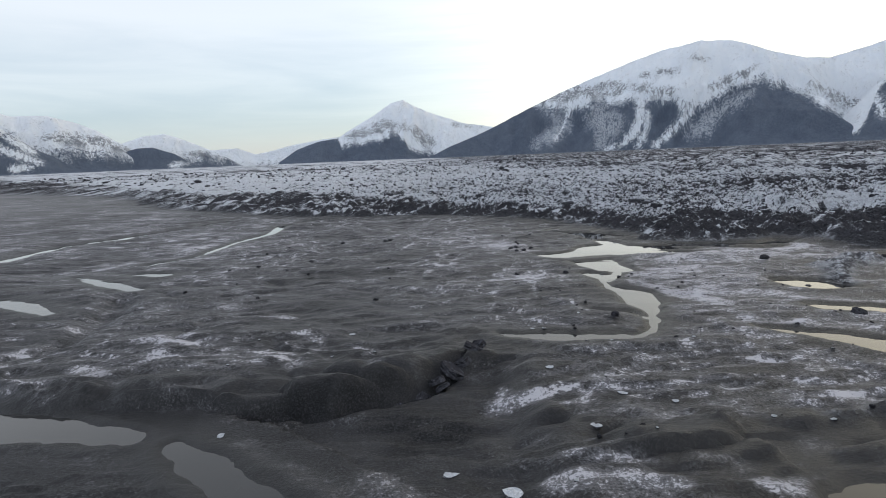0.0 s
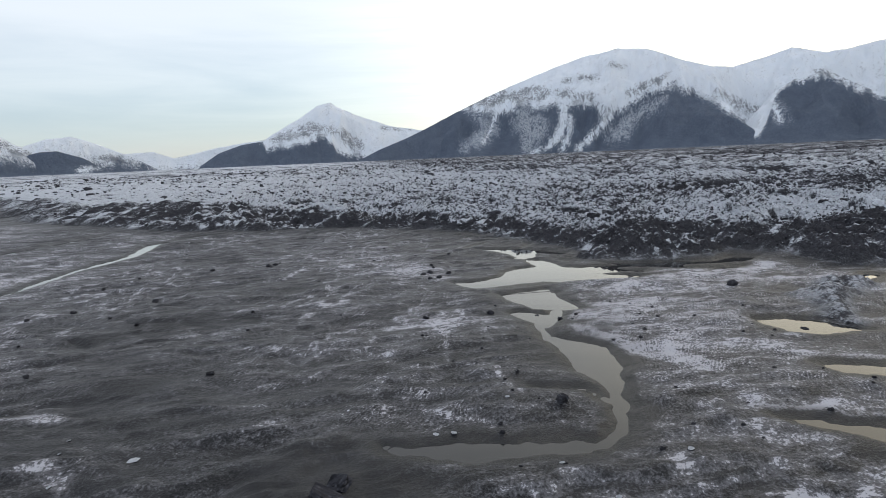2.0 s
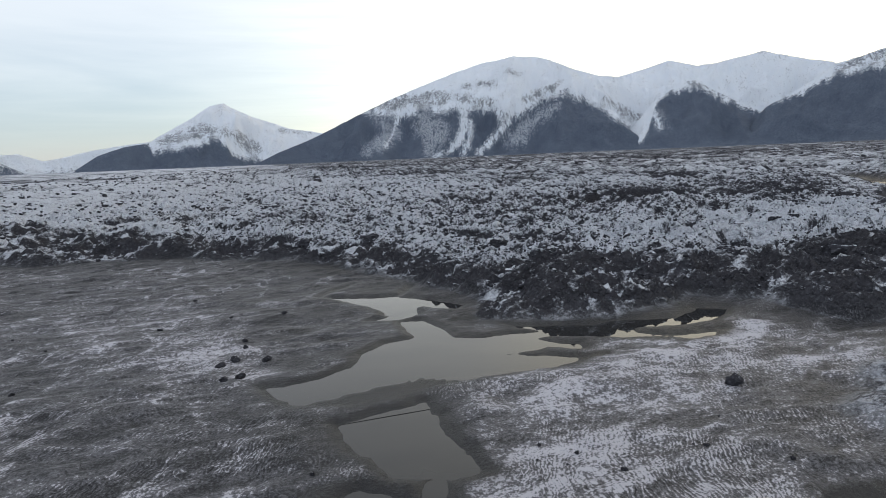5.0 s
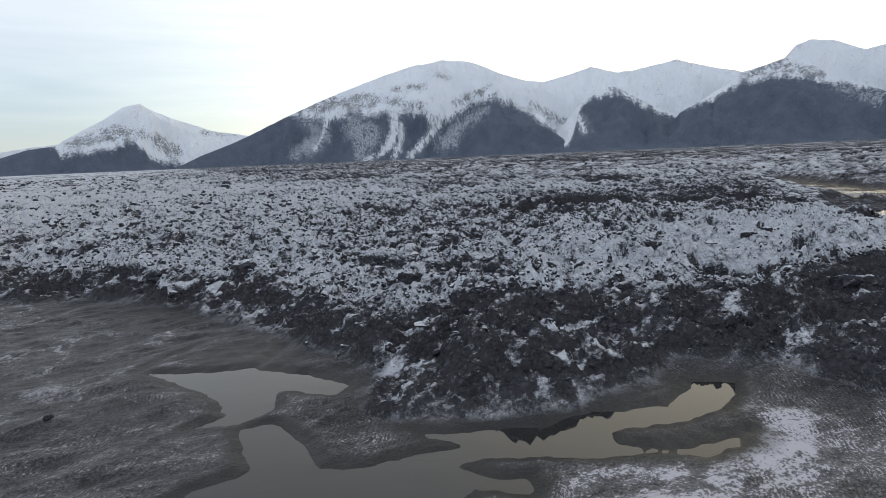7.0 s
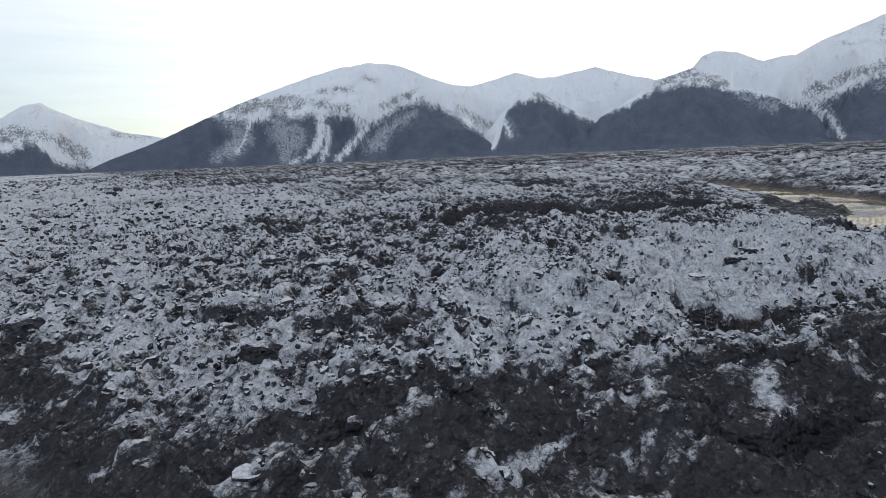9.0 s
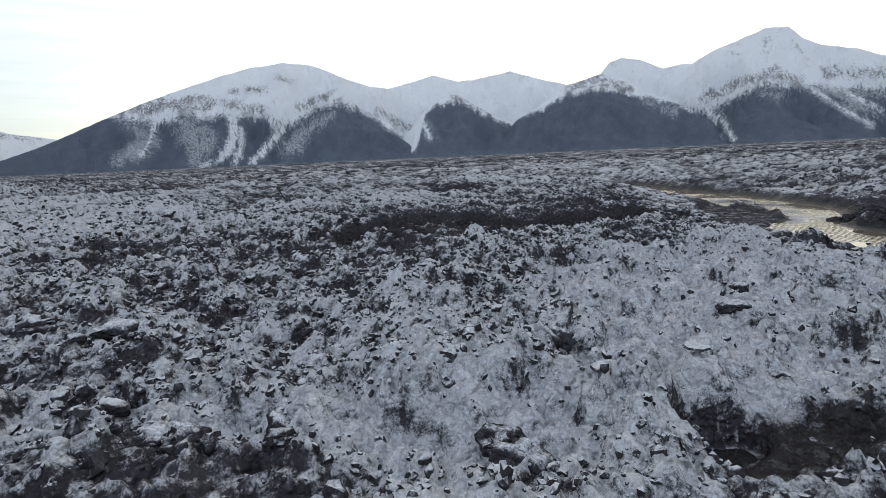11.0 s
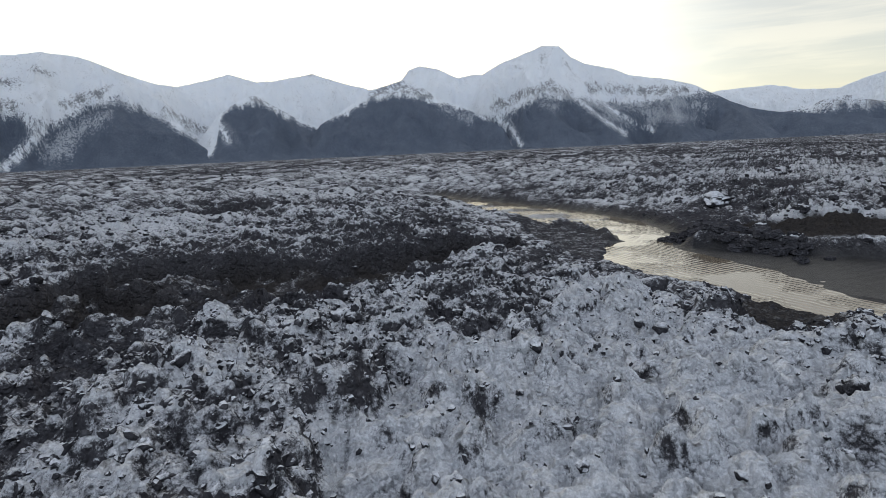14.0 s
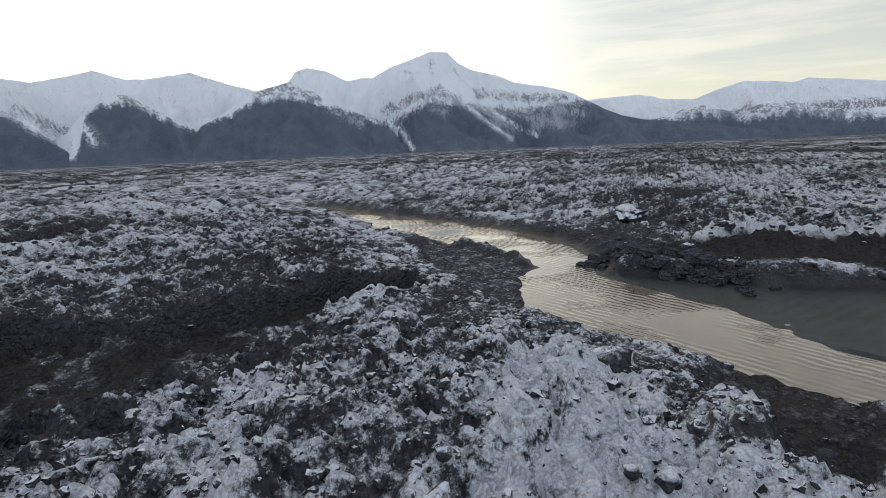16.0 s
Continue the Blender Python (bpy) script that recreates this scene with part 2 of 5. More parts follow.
def plan(x, y):
    """Height, and how icy, frosted and wet the ground is, at places given as arrays."""
    wob = fbm(x, y, 2.6, 4, 3)
    far = np.hypot(x - 24, y - 40)
    d_ice = region(x, y, SHORE) + 0.7 * wob
    d_frost = region(x, y, FROSTED) + 1.1 * wob
    d_snow = region(x, y, SNOWY) + 0.6 * wob
    ice = ease(d_ice, -0.1, 0.9)
    field = ice
    # the flat: low swells, slumped terraces towards the lower bank
    swell = fbm(x, y, 9, 4, 11)
    rills = ease(np.abs(fbm(x * 0.8 + 0.4 * y, y * 1.3, 6.5, 4, 13)), 0.075, 0.0) * ease(6.0 - x - 0.25 * y, 0, 8)
    steps = fbm(x * 0.6 + 0.3 * y, y * 1.4, 3.2, 5, 14, 0.6)
    ridge = 1 - np.abs(fbm(x * 0.45 + 0.25 * y, y * 1.25 - 0.2 * x, 1.5, 4, 17, 0.6))
    z = 0.10 * ridge ** 3 - 0.04 + 0.05 * swell + 0.09 * steps + 0.05 * np.abs(fbm(x, y, 0.9, 3, 12)) + 0.07 - 0.10 * rills
    lower = ease(13.6 + 0.36 * np.maximum(x + 3, 0) ** 1.25 - 0.02 * (x + 3) - y + 0.35 * wob, -0.08, 0.18) * ease(x, -60, -20) * ease(2.6 - x, 0, 1.4)
    z = z - 0.34 * lower
    bench = stroke(x, y, (2.6, 12.0, .2), (4.6, 10.3, .5), (6.6, 10.2, .7), (9, 10.6, .7), (12, 11.4, .8), (16, 12, 1))
    slump = np.maximum(ease(crack_line(x, y) + 0.2 * wob, 2.6, 0.2), ease(bench + 0.4 * wob, 1.0, -0.1)) * (1 - lower)
    layers = 3.6 * fbm(x * 0.45 + 0.2 * y, y * 1.2, 3.6, 4, 22, 0.55)
    z = z + 0.035 * stairs(layers) * (1 - slump)
    z = z + slump * (0.11 * stairs(3.2 * fbm(x * 0.5 + 0.3 * y, y * 1.1 - 0.2 * x, 2.6, 3, 21), 0.78) - 0.14)
    u1, u2, uown = cells(x * 0.55 + 0.28 * y + 0.25 * wob, y - 0.15 * x + 0.25 * wob, 1.5, 8)
    z = z + slump * 0.42 * uown * np.sqrt(ease(u2 - u1, 0.0, 0.32))
    near = ease(20.5 - y - 0.15 * x, 0, 5)
    z = z + 0.045 * near * stairs(layers, 0.8) * (1 - slump)
    z = z - 0.46 * ease(crack_line(x, y) + 0.30 * wob, 0.08, -0.14)
    gully = stroke(x, y, (-17, 16.0, .2), (-13.9, 17.2, .3), (-12.9, 18.3, .3), (-13.2, 20.7, .35), (-13.8, 23.5, .3), (-14.5, 25.3, .1))
    z = z - 0.3 * ease(gully + 0.25 * wob, 0.7, -0.15)
    lumps = np.minimum(stroke(x, y, (8.4, 11.3, .1), (10.5, 11.6, .3), (14, 12, .5)), stroke(x, y, (16.8, 22.8, .3), (18.2, 25.2, .8), (20.4, 26.6, .5)))
    rough = ease(lumps + 0.5 * wob, 0.5, -0.5)
    f1, f2, own = cells(x + 0.4 * wob, y, 0.85, 2)
    g1, g2, gown = cells(x, y + 0.3 * wob, 0.42, 4)
    b1, b2, bown = cells(x + 0.5 * wob, y - 0.6 * wob, 2.1, 6)
    dome = np.sqrt(np.clip(1 - (f1 / 0.8) ** 2, 0, 1))
    crumbs = 0.26 * own * (0.45 * ease(f2 - f1, 0.0, 0.40) + 0.55 * dome) + 0.15 * gown * ease(g2 - g1, 0.0, 0.45) + 0.05 * fbm(x, y, 0.5, 2, 44)
    blocks = 0.46 * bown ** 1.6 * (0.6 * ease(b2 - b1, 0.0, 0.35) + 0.4 * np.sqrt(np.clip(1 - (b1 / 0.8) ** 2, 0, 1)))
    z = z + rough * (0.12 + 0.9 * crumbs + 0.5 * blocks)
    ice = np.maximum(ice, 0.7 * rough)
    wet = np.maximum(0.5 * rills, np.maximum(0.75 * lower * ease(stroke(x, y, (-7, 12.5, .6), (-2.5, 9, .8)), 0.8, 0), 0.6 * slump), 0.35 * ease(fbm(x, y, 7, 3, 31), 0.15, 0.7))
    # the rise in frost with x is partly painted sheen of wet mud
    frost = 0.40 + 0.10 * ease(y + 0.25 * x, 19, 33) + 0.18 * ease(x, 7, 12) + 0.14 * fbm(x, y, 6, 3, 33) + 0.16 * ease(fbm(x * 0.5 + 0.5 * y, y * 1.4, 2.2, 3, 35), 0.1, 0.75) * ease(x + 0.3 * y, 8, 16) + 0.22 * (ridge ** 2 - 0.62) + 0.12 * (layers - np.floor(layers) - 0.5) + 0.12 * fbm(x * 0.8, y * 1.4, 0.5, 2, 37) - 0.42 * slump - 0.30 * lower - 0.35 * ease(d_ice, -3.5, 0.0)
    # thin wandering veins of frost
    veins = ease(np.abs(fbm(x * 1.2, y * 0.8, 2.4, 4, 38, 0.55)), 0.10, 0.0) * ease(fbm(x, y, 8, 2, 39), -0.3, 0.3) * ease(12 - x, 0, 6)
    frost = frost + 0.30 * veins * (1 - lower) * (1 - slump)
    white = np.full(np.shape(x), 9.0)
    for s in (((-2.3, 15.6, .15), (-1.8, 14.9, .3)), ((1.2, 13.1, .25), (2.4, 13.2, .35)), ((1.5, 14.4, .12), (1.6, 13.0, .25)), ((-6.6, 21.2, .3), (-5.6, 20.9, .3)), ((-4.7, 18.2, .2), (-3.8, 17.5, .2)),
              ((-9.4, 18.0, .2), (-8.0, 17.5, .25)), ((-6.7, 16.8, .2),), ((-14.0, 18.0, .2), (-12.6, 19.4, .35), (-11.5, 20.6, .2)), ((-10.6, 15.7, .2), (-8.6, 14.6, .2)), ((-4.5, 11.5, .1), (-3.5, 10.7, .26), (-2.5, 9.9, .2), (-1.6, 8.9, .16)),
              ((-1.4, 9.6, .5), (-0.6, 9.0, .4)), ((2.2, 9.3, .4), (3.6, 8.9, .4)), ((4.2, 14.2, .2), (5.2, 14.0, .25)), ((3.6, 13.2, .25),), ((9.4, 12.2, .4), (10.6, 12.0, .5)), ((6.6, 9.7, .12), (7.3, 10.3, .2)), ((5.6, 8.7, .3), (6.4, 9.0, .2)), ((4.6, 9.8, .1), (5.4, 9.7, .2)), ((2.4, 26.1, .3), (4.2, 26.1, .4), (6.0, 25.8, .25)),
              ((8.3, 24.2, .3), (8.8, 23.2, .4), (9.6, 21.6, .45), (10.4, 20.2, .4)), ((12.2, 26.7, .4), (10.3, 26.6, .3)), ((17.4, 30.6, .3), (19.0, 30.8, .5), (20.5, 31.4, .35)), ((7.5, 10.2, .3),), ((17.8, 32.5, .15), (20.0, 32.3, .22), (21.2, 32.8, .12)), ((15.4, 31.7, .3), (17.2, 31.1, .4)), ((17.3, 32.5, .1), (19.4, 32.3, .2))):
        white = np.minimum(white, stroke(x, y, *s))
    frost = frost + near * (0.34 * (layers - np.floor(layers) - 0.5) + 0.34 * ease(fbm(x * 0.55 + 0.2 * y, y * 1.4, 1.0, 4, 40, 0.66), 0.10, 0.55) - 0.06) * (1 - lower)
    patch = ease(white + 0.30 * wob + 0.22 * fbm(x, y, 0.6, 4, 42, 0.65), 0.24, -0.12)
    frost = np.maximum(frost, 0.35 * frost + patch * (0.62 + 0.16 * fbm(x, y, 0.45, 2, 43)))
    frost = frost + rough * (0.10 + 0.9 * crumbs - frost)
    soft = ease(stroke(x, y, (3, 47, 1.5), (7.5, 41, 3.0), (9, 33, 2.6), (7.6, 27, 1.4), (7.2, 20, 1.2)) + 0.8 * wob, 1.2, -0.8)
    frost = frost - 0.10 * soft
    wet = np.maximum(wet, 0.25 * soft)
    # the ice: a muddy bank that climbs to a jumbled, frosted top
    bank = ease(d_ice, 0.0, 7.0)
    mound = fbm(x, y, 4.2, 3, 43)
    top = 0.95 + 0.24 * fbm(x, y, 13, 4, 41) + 0.32 * mound
    snow = ease(d_snow, -0.2, 0.7)
    drift = np.minimum(stroke(x, y, (67.5, 44.6, .3), (70.5, 41.0, 1.5), (69.0, 36.0, 2.0), (70, 28, 2)), stroke(x, y, (76.5, 46.0, .3), (78.5, 49.0, .5), (80.0, 52.5, .5)))
    snow = np.maximum(snow, ease(drift + 0.7 * wob, 0.5, -0.5))
    dip = ease(stroke(x, y, (22, 36.5, 1), (28, 37.5, 1.5), (36, 38.0, 1.5)), 4.5, 0.5)
    dip = np.maximum(dip, 1.2 * ease(stroke(x, y, (33, 58, 1.5), (38, 57, 1.5), (44, 55.6, 1.2), (50, 55.2, 1.0), (55, 53.6, 1)), 3.2, 0.4))
    top = top * (1 - 0.42 * dip)
    top = top + snow * (0.42 + 0.10 * fbm(x, y, 5, 3, 42) - top)
    run = 0.28 * wob - region(x, y, STREAM)
    bar = stroke(x, y, (69, 59.5, 1.0), (65, 55.6, 1.9), (60, 52.6, 1.6), (57, 50.9, .6))
    flat = np.minimum(bar, stroke(x, y, (62.4, 46.4, .6), (59.6, 42.6, 2.8), (57.5, 37, 4.6), (55, 24, 8)))
    beach = ease(np.minimum(run, flat), 9.5, 1.0)
    jumble = (1 - 0.7 * beach) * (1 - 0.35 * snow) * (0.75 + 0.25 * ease(d_frost, -3, 1))
    top = top * (1 - 0.78 * beach)
    shore = 1 - ease(d_frost, -2, 0.5)
    ledge = 0.17 * stairs(3.0 * fbm(x, y, 7.0, 4, 55, 0.52), 0.72) + 0.10 * stairs(2.6 * fbm(x, y, 2.4, 3, 56), 0.7)
    top = top + ledge * (1 - snow) * (1 - 0.8 * beach)
    z_ice = top * bank + jumble * (1.35 * crumbs * (1 - 0.6 * shore) + blocks * ease(d_ice, 0.5, 3) + (0.12 + 0.40 * shore) * fbm(x, y, 2.2, 5, 45, 0.62) + 0.26 * (1 - np.abs(fbm(x, y, 0.62, 3, 59, 0.6))) ** 2) + snow * (0.58 * (1 - np.abs(fbm(x, y, 2.3, 4, 46, 0.58))) ** 2 + 0.16 * bown * ease(b2 - b1, 0.0, 0.3) + 0.20 * own * ease(f2 - f1, 0.0, 0.2) + 0.12 * gown * ease(g2 - g1, 0.0, 0.25) - 0.2) + 0.30 * ease(d_ice, 0, 0.35) + shore * jumble * ease(d_ice, 0, 0.6) * (0.75 * (1 - np.abs(fbm(x, y, 2.6, 4, 63, 0.55))) ** 2 - 0.30 + 0.30 * np.round(2.5 * fbm(x * 0.7, y, 1.7, 3, 64)) / 2.5)
    z = z + field * (z_ice - 0.05)
    topped = ease(d_frost, -0.6, 0.8)
    tufts = 0.80 * ease(fbm(x * 0.7, y * 1.4, 0.6, 3, 49, 0.6), 0.05, 0.6) * (1 - ease(stroke(x, y, (15.2, 35.4, .6), (17.4, 38.0, .6)), 1.2, 0.0)) * (0.5 + 0.7 * ease(fbm(x, y, 4.5, 2, 50), -0.2, 0.5))
    # frost gathers on tops; its loss in gaps and hollows paints their shade
    lift = (1.6 * crumbs + 0.8 * blocks) / 0.55 - 0.42
    f_ice = topped * (0.41 - 0.07 * ease(x, 22, 40) + 0.07 * ease(x, 40, 8) - 0.13 * ease(x, 30, 55) + 0.28 * fbm(x, y, 11, 4, 47) + 0.16 * mound + 0.22 * np.exp(-((d_frost - 1.6) / 1.6) ** 2) + 0.60 * lift * (1 - 0.35 * snow)) + snow * (0.72 + 0.22 * fbm(x, y, 2.8, 4, 48)) + (1 - topped) * (0.0 + 0.30 * lift + tufts + 0.22 * fbm(x, y, 3.0, 3, 57))
    # less frost far out and in bands; the last paints shade on mounds
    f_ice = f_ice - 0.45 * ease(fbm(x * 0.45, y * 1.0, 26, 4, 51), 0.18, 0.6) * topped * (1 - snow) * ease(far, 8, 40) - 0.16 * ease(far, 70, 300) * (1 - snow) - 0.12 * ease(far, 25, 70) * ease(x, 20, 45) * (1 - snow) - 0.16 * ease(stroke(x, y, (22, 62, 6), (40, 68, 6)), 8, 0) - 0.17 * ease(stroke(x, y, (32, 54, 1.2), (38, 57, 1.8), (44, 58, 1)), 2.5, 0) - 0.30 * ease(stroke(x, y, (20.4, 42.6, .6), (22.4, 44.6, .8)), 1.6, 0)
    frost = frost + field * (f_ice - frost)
    wet = wet * (1 - ice)
    # thawed trench and bare brown patches in the ice
    trench = np.minimum(-region(x, y, TRENCH), stroke(x, y, (72, 84, .5), (60, 88, 1.2), (46, 92, 1.4), (38, 93, .6)))
    heaps = ease(fbm(x, y, 2.6, 3, 58), 0.12, 0.5) * ease(x, 50, 44)
    trench = ease(trench + 0.40 * wob, 0.45, -0.25) * (1 - 0.6 * heaps)
    brown = np.minimum(np.minimum(np.minimum(stroke(x, y, (50.2, 42.2, 1.0), (47.6, 42.7, 1.5), (45.4, 42.2, 1.2), (43.9, 42.8, .6)), stroke(x, y, (54.4, 48.8, .4), (52.2, 45.6, .6), (50.6, 42.6, .8), (49.0, 40, 1.1))), stroke(x, y, (27.2, 39.2, .1), (29.0, 38.6, .3))), stroke(x, y, (31.6, 37.4, .1), (33, 36.2, .4)))
    brown = ease(brown + 0.5 * wob, 0.7, -0.2)
    z = z + trench * (-0.22 + 0.9 * crumbs + 0.5 * blocks + 0.22 * fbm(x, y, 1.4, 4, 53) - z) + brown * 0.65 * (0.18 + 0.6 * crumbs - z)
    scraps = ease(fbm(x * 0.8, y, 1.1, 4, 54, 0.6) + 0.9 * (crumbs - 0.18), 0.02, 0.42)
    frost = frost * (1 - 0.92 * trench * (1 - 0.5 * scraps)) * (1 - 0.95 * brown)
    slope = ease(stroke(x, y, (66.3, 48.8, .9), (65.8, 45, 1.7), (66.2, 41, 2.2), (66, 35, 2.6), (64, 24, 3)) + 0.5 * wob, 0.8, -0.2)
    frost = frost * (1 - 0.9 * slope)
    bare = np.maximum(np.maximum(np.maximum(trench * (1 - 0.5 * scraps), 0.85 * brown), slope), 0.22 * field * (1 - topped) * ease(tufts, 0.3, 0.0) * (1 - snow))
    # the melt stream, its bar and the mud flat along its far side
    bed = ease(np.minimum(run - 0.6, flat + 0.3 * wob), 1.3, 0.0)
    comb = np.sin(10.5 * (0.55 * x + 0.83 * y) + 2.0 * wob) * ease(fbm(x, y, 7, 2, 67), -0.5, 0.2)
    low = ease(bar, -0.2, 1.2)
    z = z + bed * (-0.05 - 0.105 * low + 0.02 * low * comb + 0.035 * wob + 0.02 * crumbs - z)
    z = z - 0.26 * ease(run, 0.7, -0.3)
    bare = np.maximum(bare, 0.25 * ease(bar + 0.3 * wob, 0.8, 0.0))
    ice, frost = ice * (1 - bed * low), frost * (1 - bed) - 0.05 * bed
    wet = np.maximum(wet * (1 - bed), 0.35 * bed)
    sheet = ease(stroke(x, y, (48.5, 57.2, .5), (50.2, 57.9, .65)) + 0.25 * wob, 0.3, 0.0)
    z = z + sheet * (0.06 - z)
    frost, bare = frost + sheet * (1.0 - frost), bare * (1 - sheet)
    # pools
    ragged = 0.06 * wob + 0.20 * fbm(x, y, 1.0, 5, 61, 0.66)
    for level, strokes, outlines in POOLS:
        d = pool_edge(x, y, strokes, outlines) + ragged
        rim = ease(d, 0.9 - 0.6 * field, 0.0)
        z = z + rim * (level + 0.03 + 0.35 * np.clip(d, 0, 0.2) - z) - 0.16 * ease(d, 0.03, -0.5)
        z = np.where((d > 0.1) & (d < 1.5), np.maximum(z, level + 0.02), z)
        wet = np.maximum(wet, ease(d, 0.6, 0.0) * (1 - 0.4 * ease(d, 0.0, 0.25)))
        frost = frost * (1 - 0.8 * ease(d, 0.22, 0.02))
    return z, np.clip(ice, 0, 1), np.clip(frost, -0.4, 1), np.clip(wet, 0, 1), np.clip(bare * (1 - bed * low), 0, 1)


# ---- materials ----
def material(name):
    m = bpy.data.materials.new(name)
    m.use_nodes = True
    return m, Nodes(m.node_tree)


def finish(n, color, rough, bump=None, strength=0.5, distance=0.05, spec=0.4):
    shader = n.add("ShaderNodeBsdfPrincipled", ins={"Base Color": color, "Roughness": rough, "Specular IOR Level": spec})
    if bump is not None:
        n.feed(shader.inputs["Normal"], n.add("ShaderNodeBump", ins={"Height": bump, "Strength": strength, "Distance": distance}))
    n.add("ShaderNodeOutputMaterial", ins={"Surface": shader})
    return shader


def clods(n, place, scale, seed=0.0):
    """Rounded crumbs: one at the middle of each, zero in the gaps."""
    v = n.add("ShaderNodeTexVoronoi", feature="F1", ins={"Vector": n.stretch(place, 1.0, 1.0, 1.25, seed), "Scale": scale, "Randomness": 1.0})
    return n.step(v.outputs["Distance"], 0.75, 0.12)


def frosted_ice(n, place, frost, up):
    """Colour of dirty ice under hoar frost, with shade painted into sides and gaps, and the relief that goes with it.
    """
    shaken = n.add("ShaderNodeVectorMath", operation="ADD", ins={0: place, 1: n.add("ShaderNodeVectorMath", operation="SCALE", ins={0: n.add("ShaderNodeTexNoise", ins={"Vector": place, "Scale": 4.0, "Detail": 3.0}).outputs["Color"], "Scale": 0.18}).outputs[0]}).outputs[0]
    fine = n.noise(place, 6.0, 8.0, 0.7)
    grit = n.noise(place, 26.0, 6.0, 0.78)
    large = n.noise(place, 0.8, 4.0, 0.55)
    lump, crumb, heap = clods(n, shaken, 3.2), clods(n, shaken, 7.5, 40.0), clods(n, shaken, 1.05, 15.0)
    mudice = n.mix(large, (0.022, 0.022, 0.026), (0.070, 0.070, 0.080))
    mudice = n.mix(n.step(fine, 0.48, 0.72), mudice, (0.112, 0.113, 0.127))
    white = n.mix(n.step(n.math("ADD", n.math("MULTIPLY", grit, 0.65), n.math("MULTIPLY", fine, 0.35)), 0.32, 0.66), (0.36, 0.375, 0.41), (0.66, 0.685, 0.73))
    # frost favours tops; thinner frost on sides and in gaps doubles as shade
    cover = n.math("ADD", n.math("MULTIPLY", n.math("SUBTRACT", fine, 0.5), 1.5), n.math("MULTIPLY", n.math("SUBTRACT", grit, 0.5), 2.4))
    cover = n.math("ADD", cover, n.math("MULTIPLY", n.math("SUBTRACT", up, 0.80), 2.7))
    cover = n.math("ADD", cover, n.math("MULTIPLY", n.math("SUBTRACT", frost, 0.40), 1.7))
    cover = n.math("ADD", cover, n.math("ADD", n.math("MULTIPLY", n.math("SUBTRACT", large, 0.5), 0.5), n.math("MULTIPLY", n.math("SUBTRACT", heap, 0.55), 0.4)))
    cover = n.math("ADD", cover, n.math("ADD", n.math("MULTIPLY", n.math("SUBTRACT", crumb, 0.55), 0.45), n.math("MULTIPLY", n.math("SUBTRACT", lump, 0.5), 0.45)))
    seam = n.add("ShaderNodeTexVoronoi", feature="DISTANCE_TO_EDGE", ins={"Vector": shaken, "Scale": 1.15}).outputs["Distance"]
    seam = n.math("MULTIPLY", n.step(seam, 0.035, 0.008), n.step(large, 0.42, 0.55))
    cover = n.math("SUBTRACT", cover, n.math("MULTIPLY", seam, 0.16))
    cover = n.step(cover, -0.50, 0.50)
    relief = n.math("ADD", n.math("ADD", n.math("MULTIPLY", fine, 0.5), n.math("MULTIPLY", grit, 0.15)), n.math("ADD", n.math("ADD", n.math("MULTIPLY", lump, 1.1), n.math("MULTIPLY", heap, 1.6)), n.math("MULTIPLY", crumb, 0.6)))
    return n.mix(cover, mudice, white), relief, cover


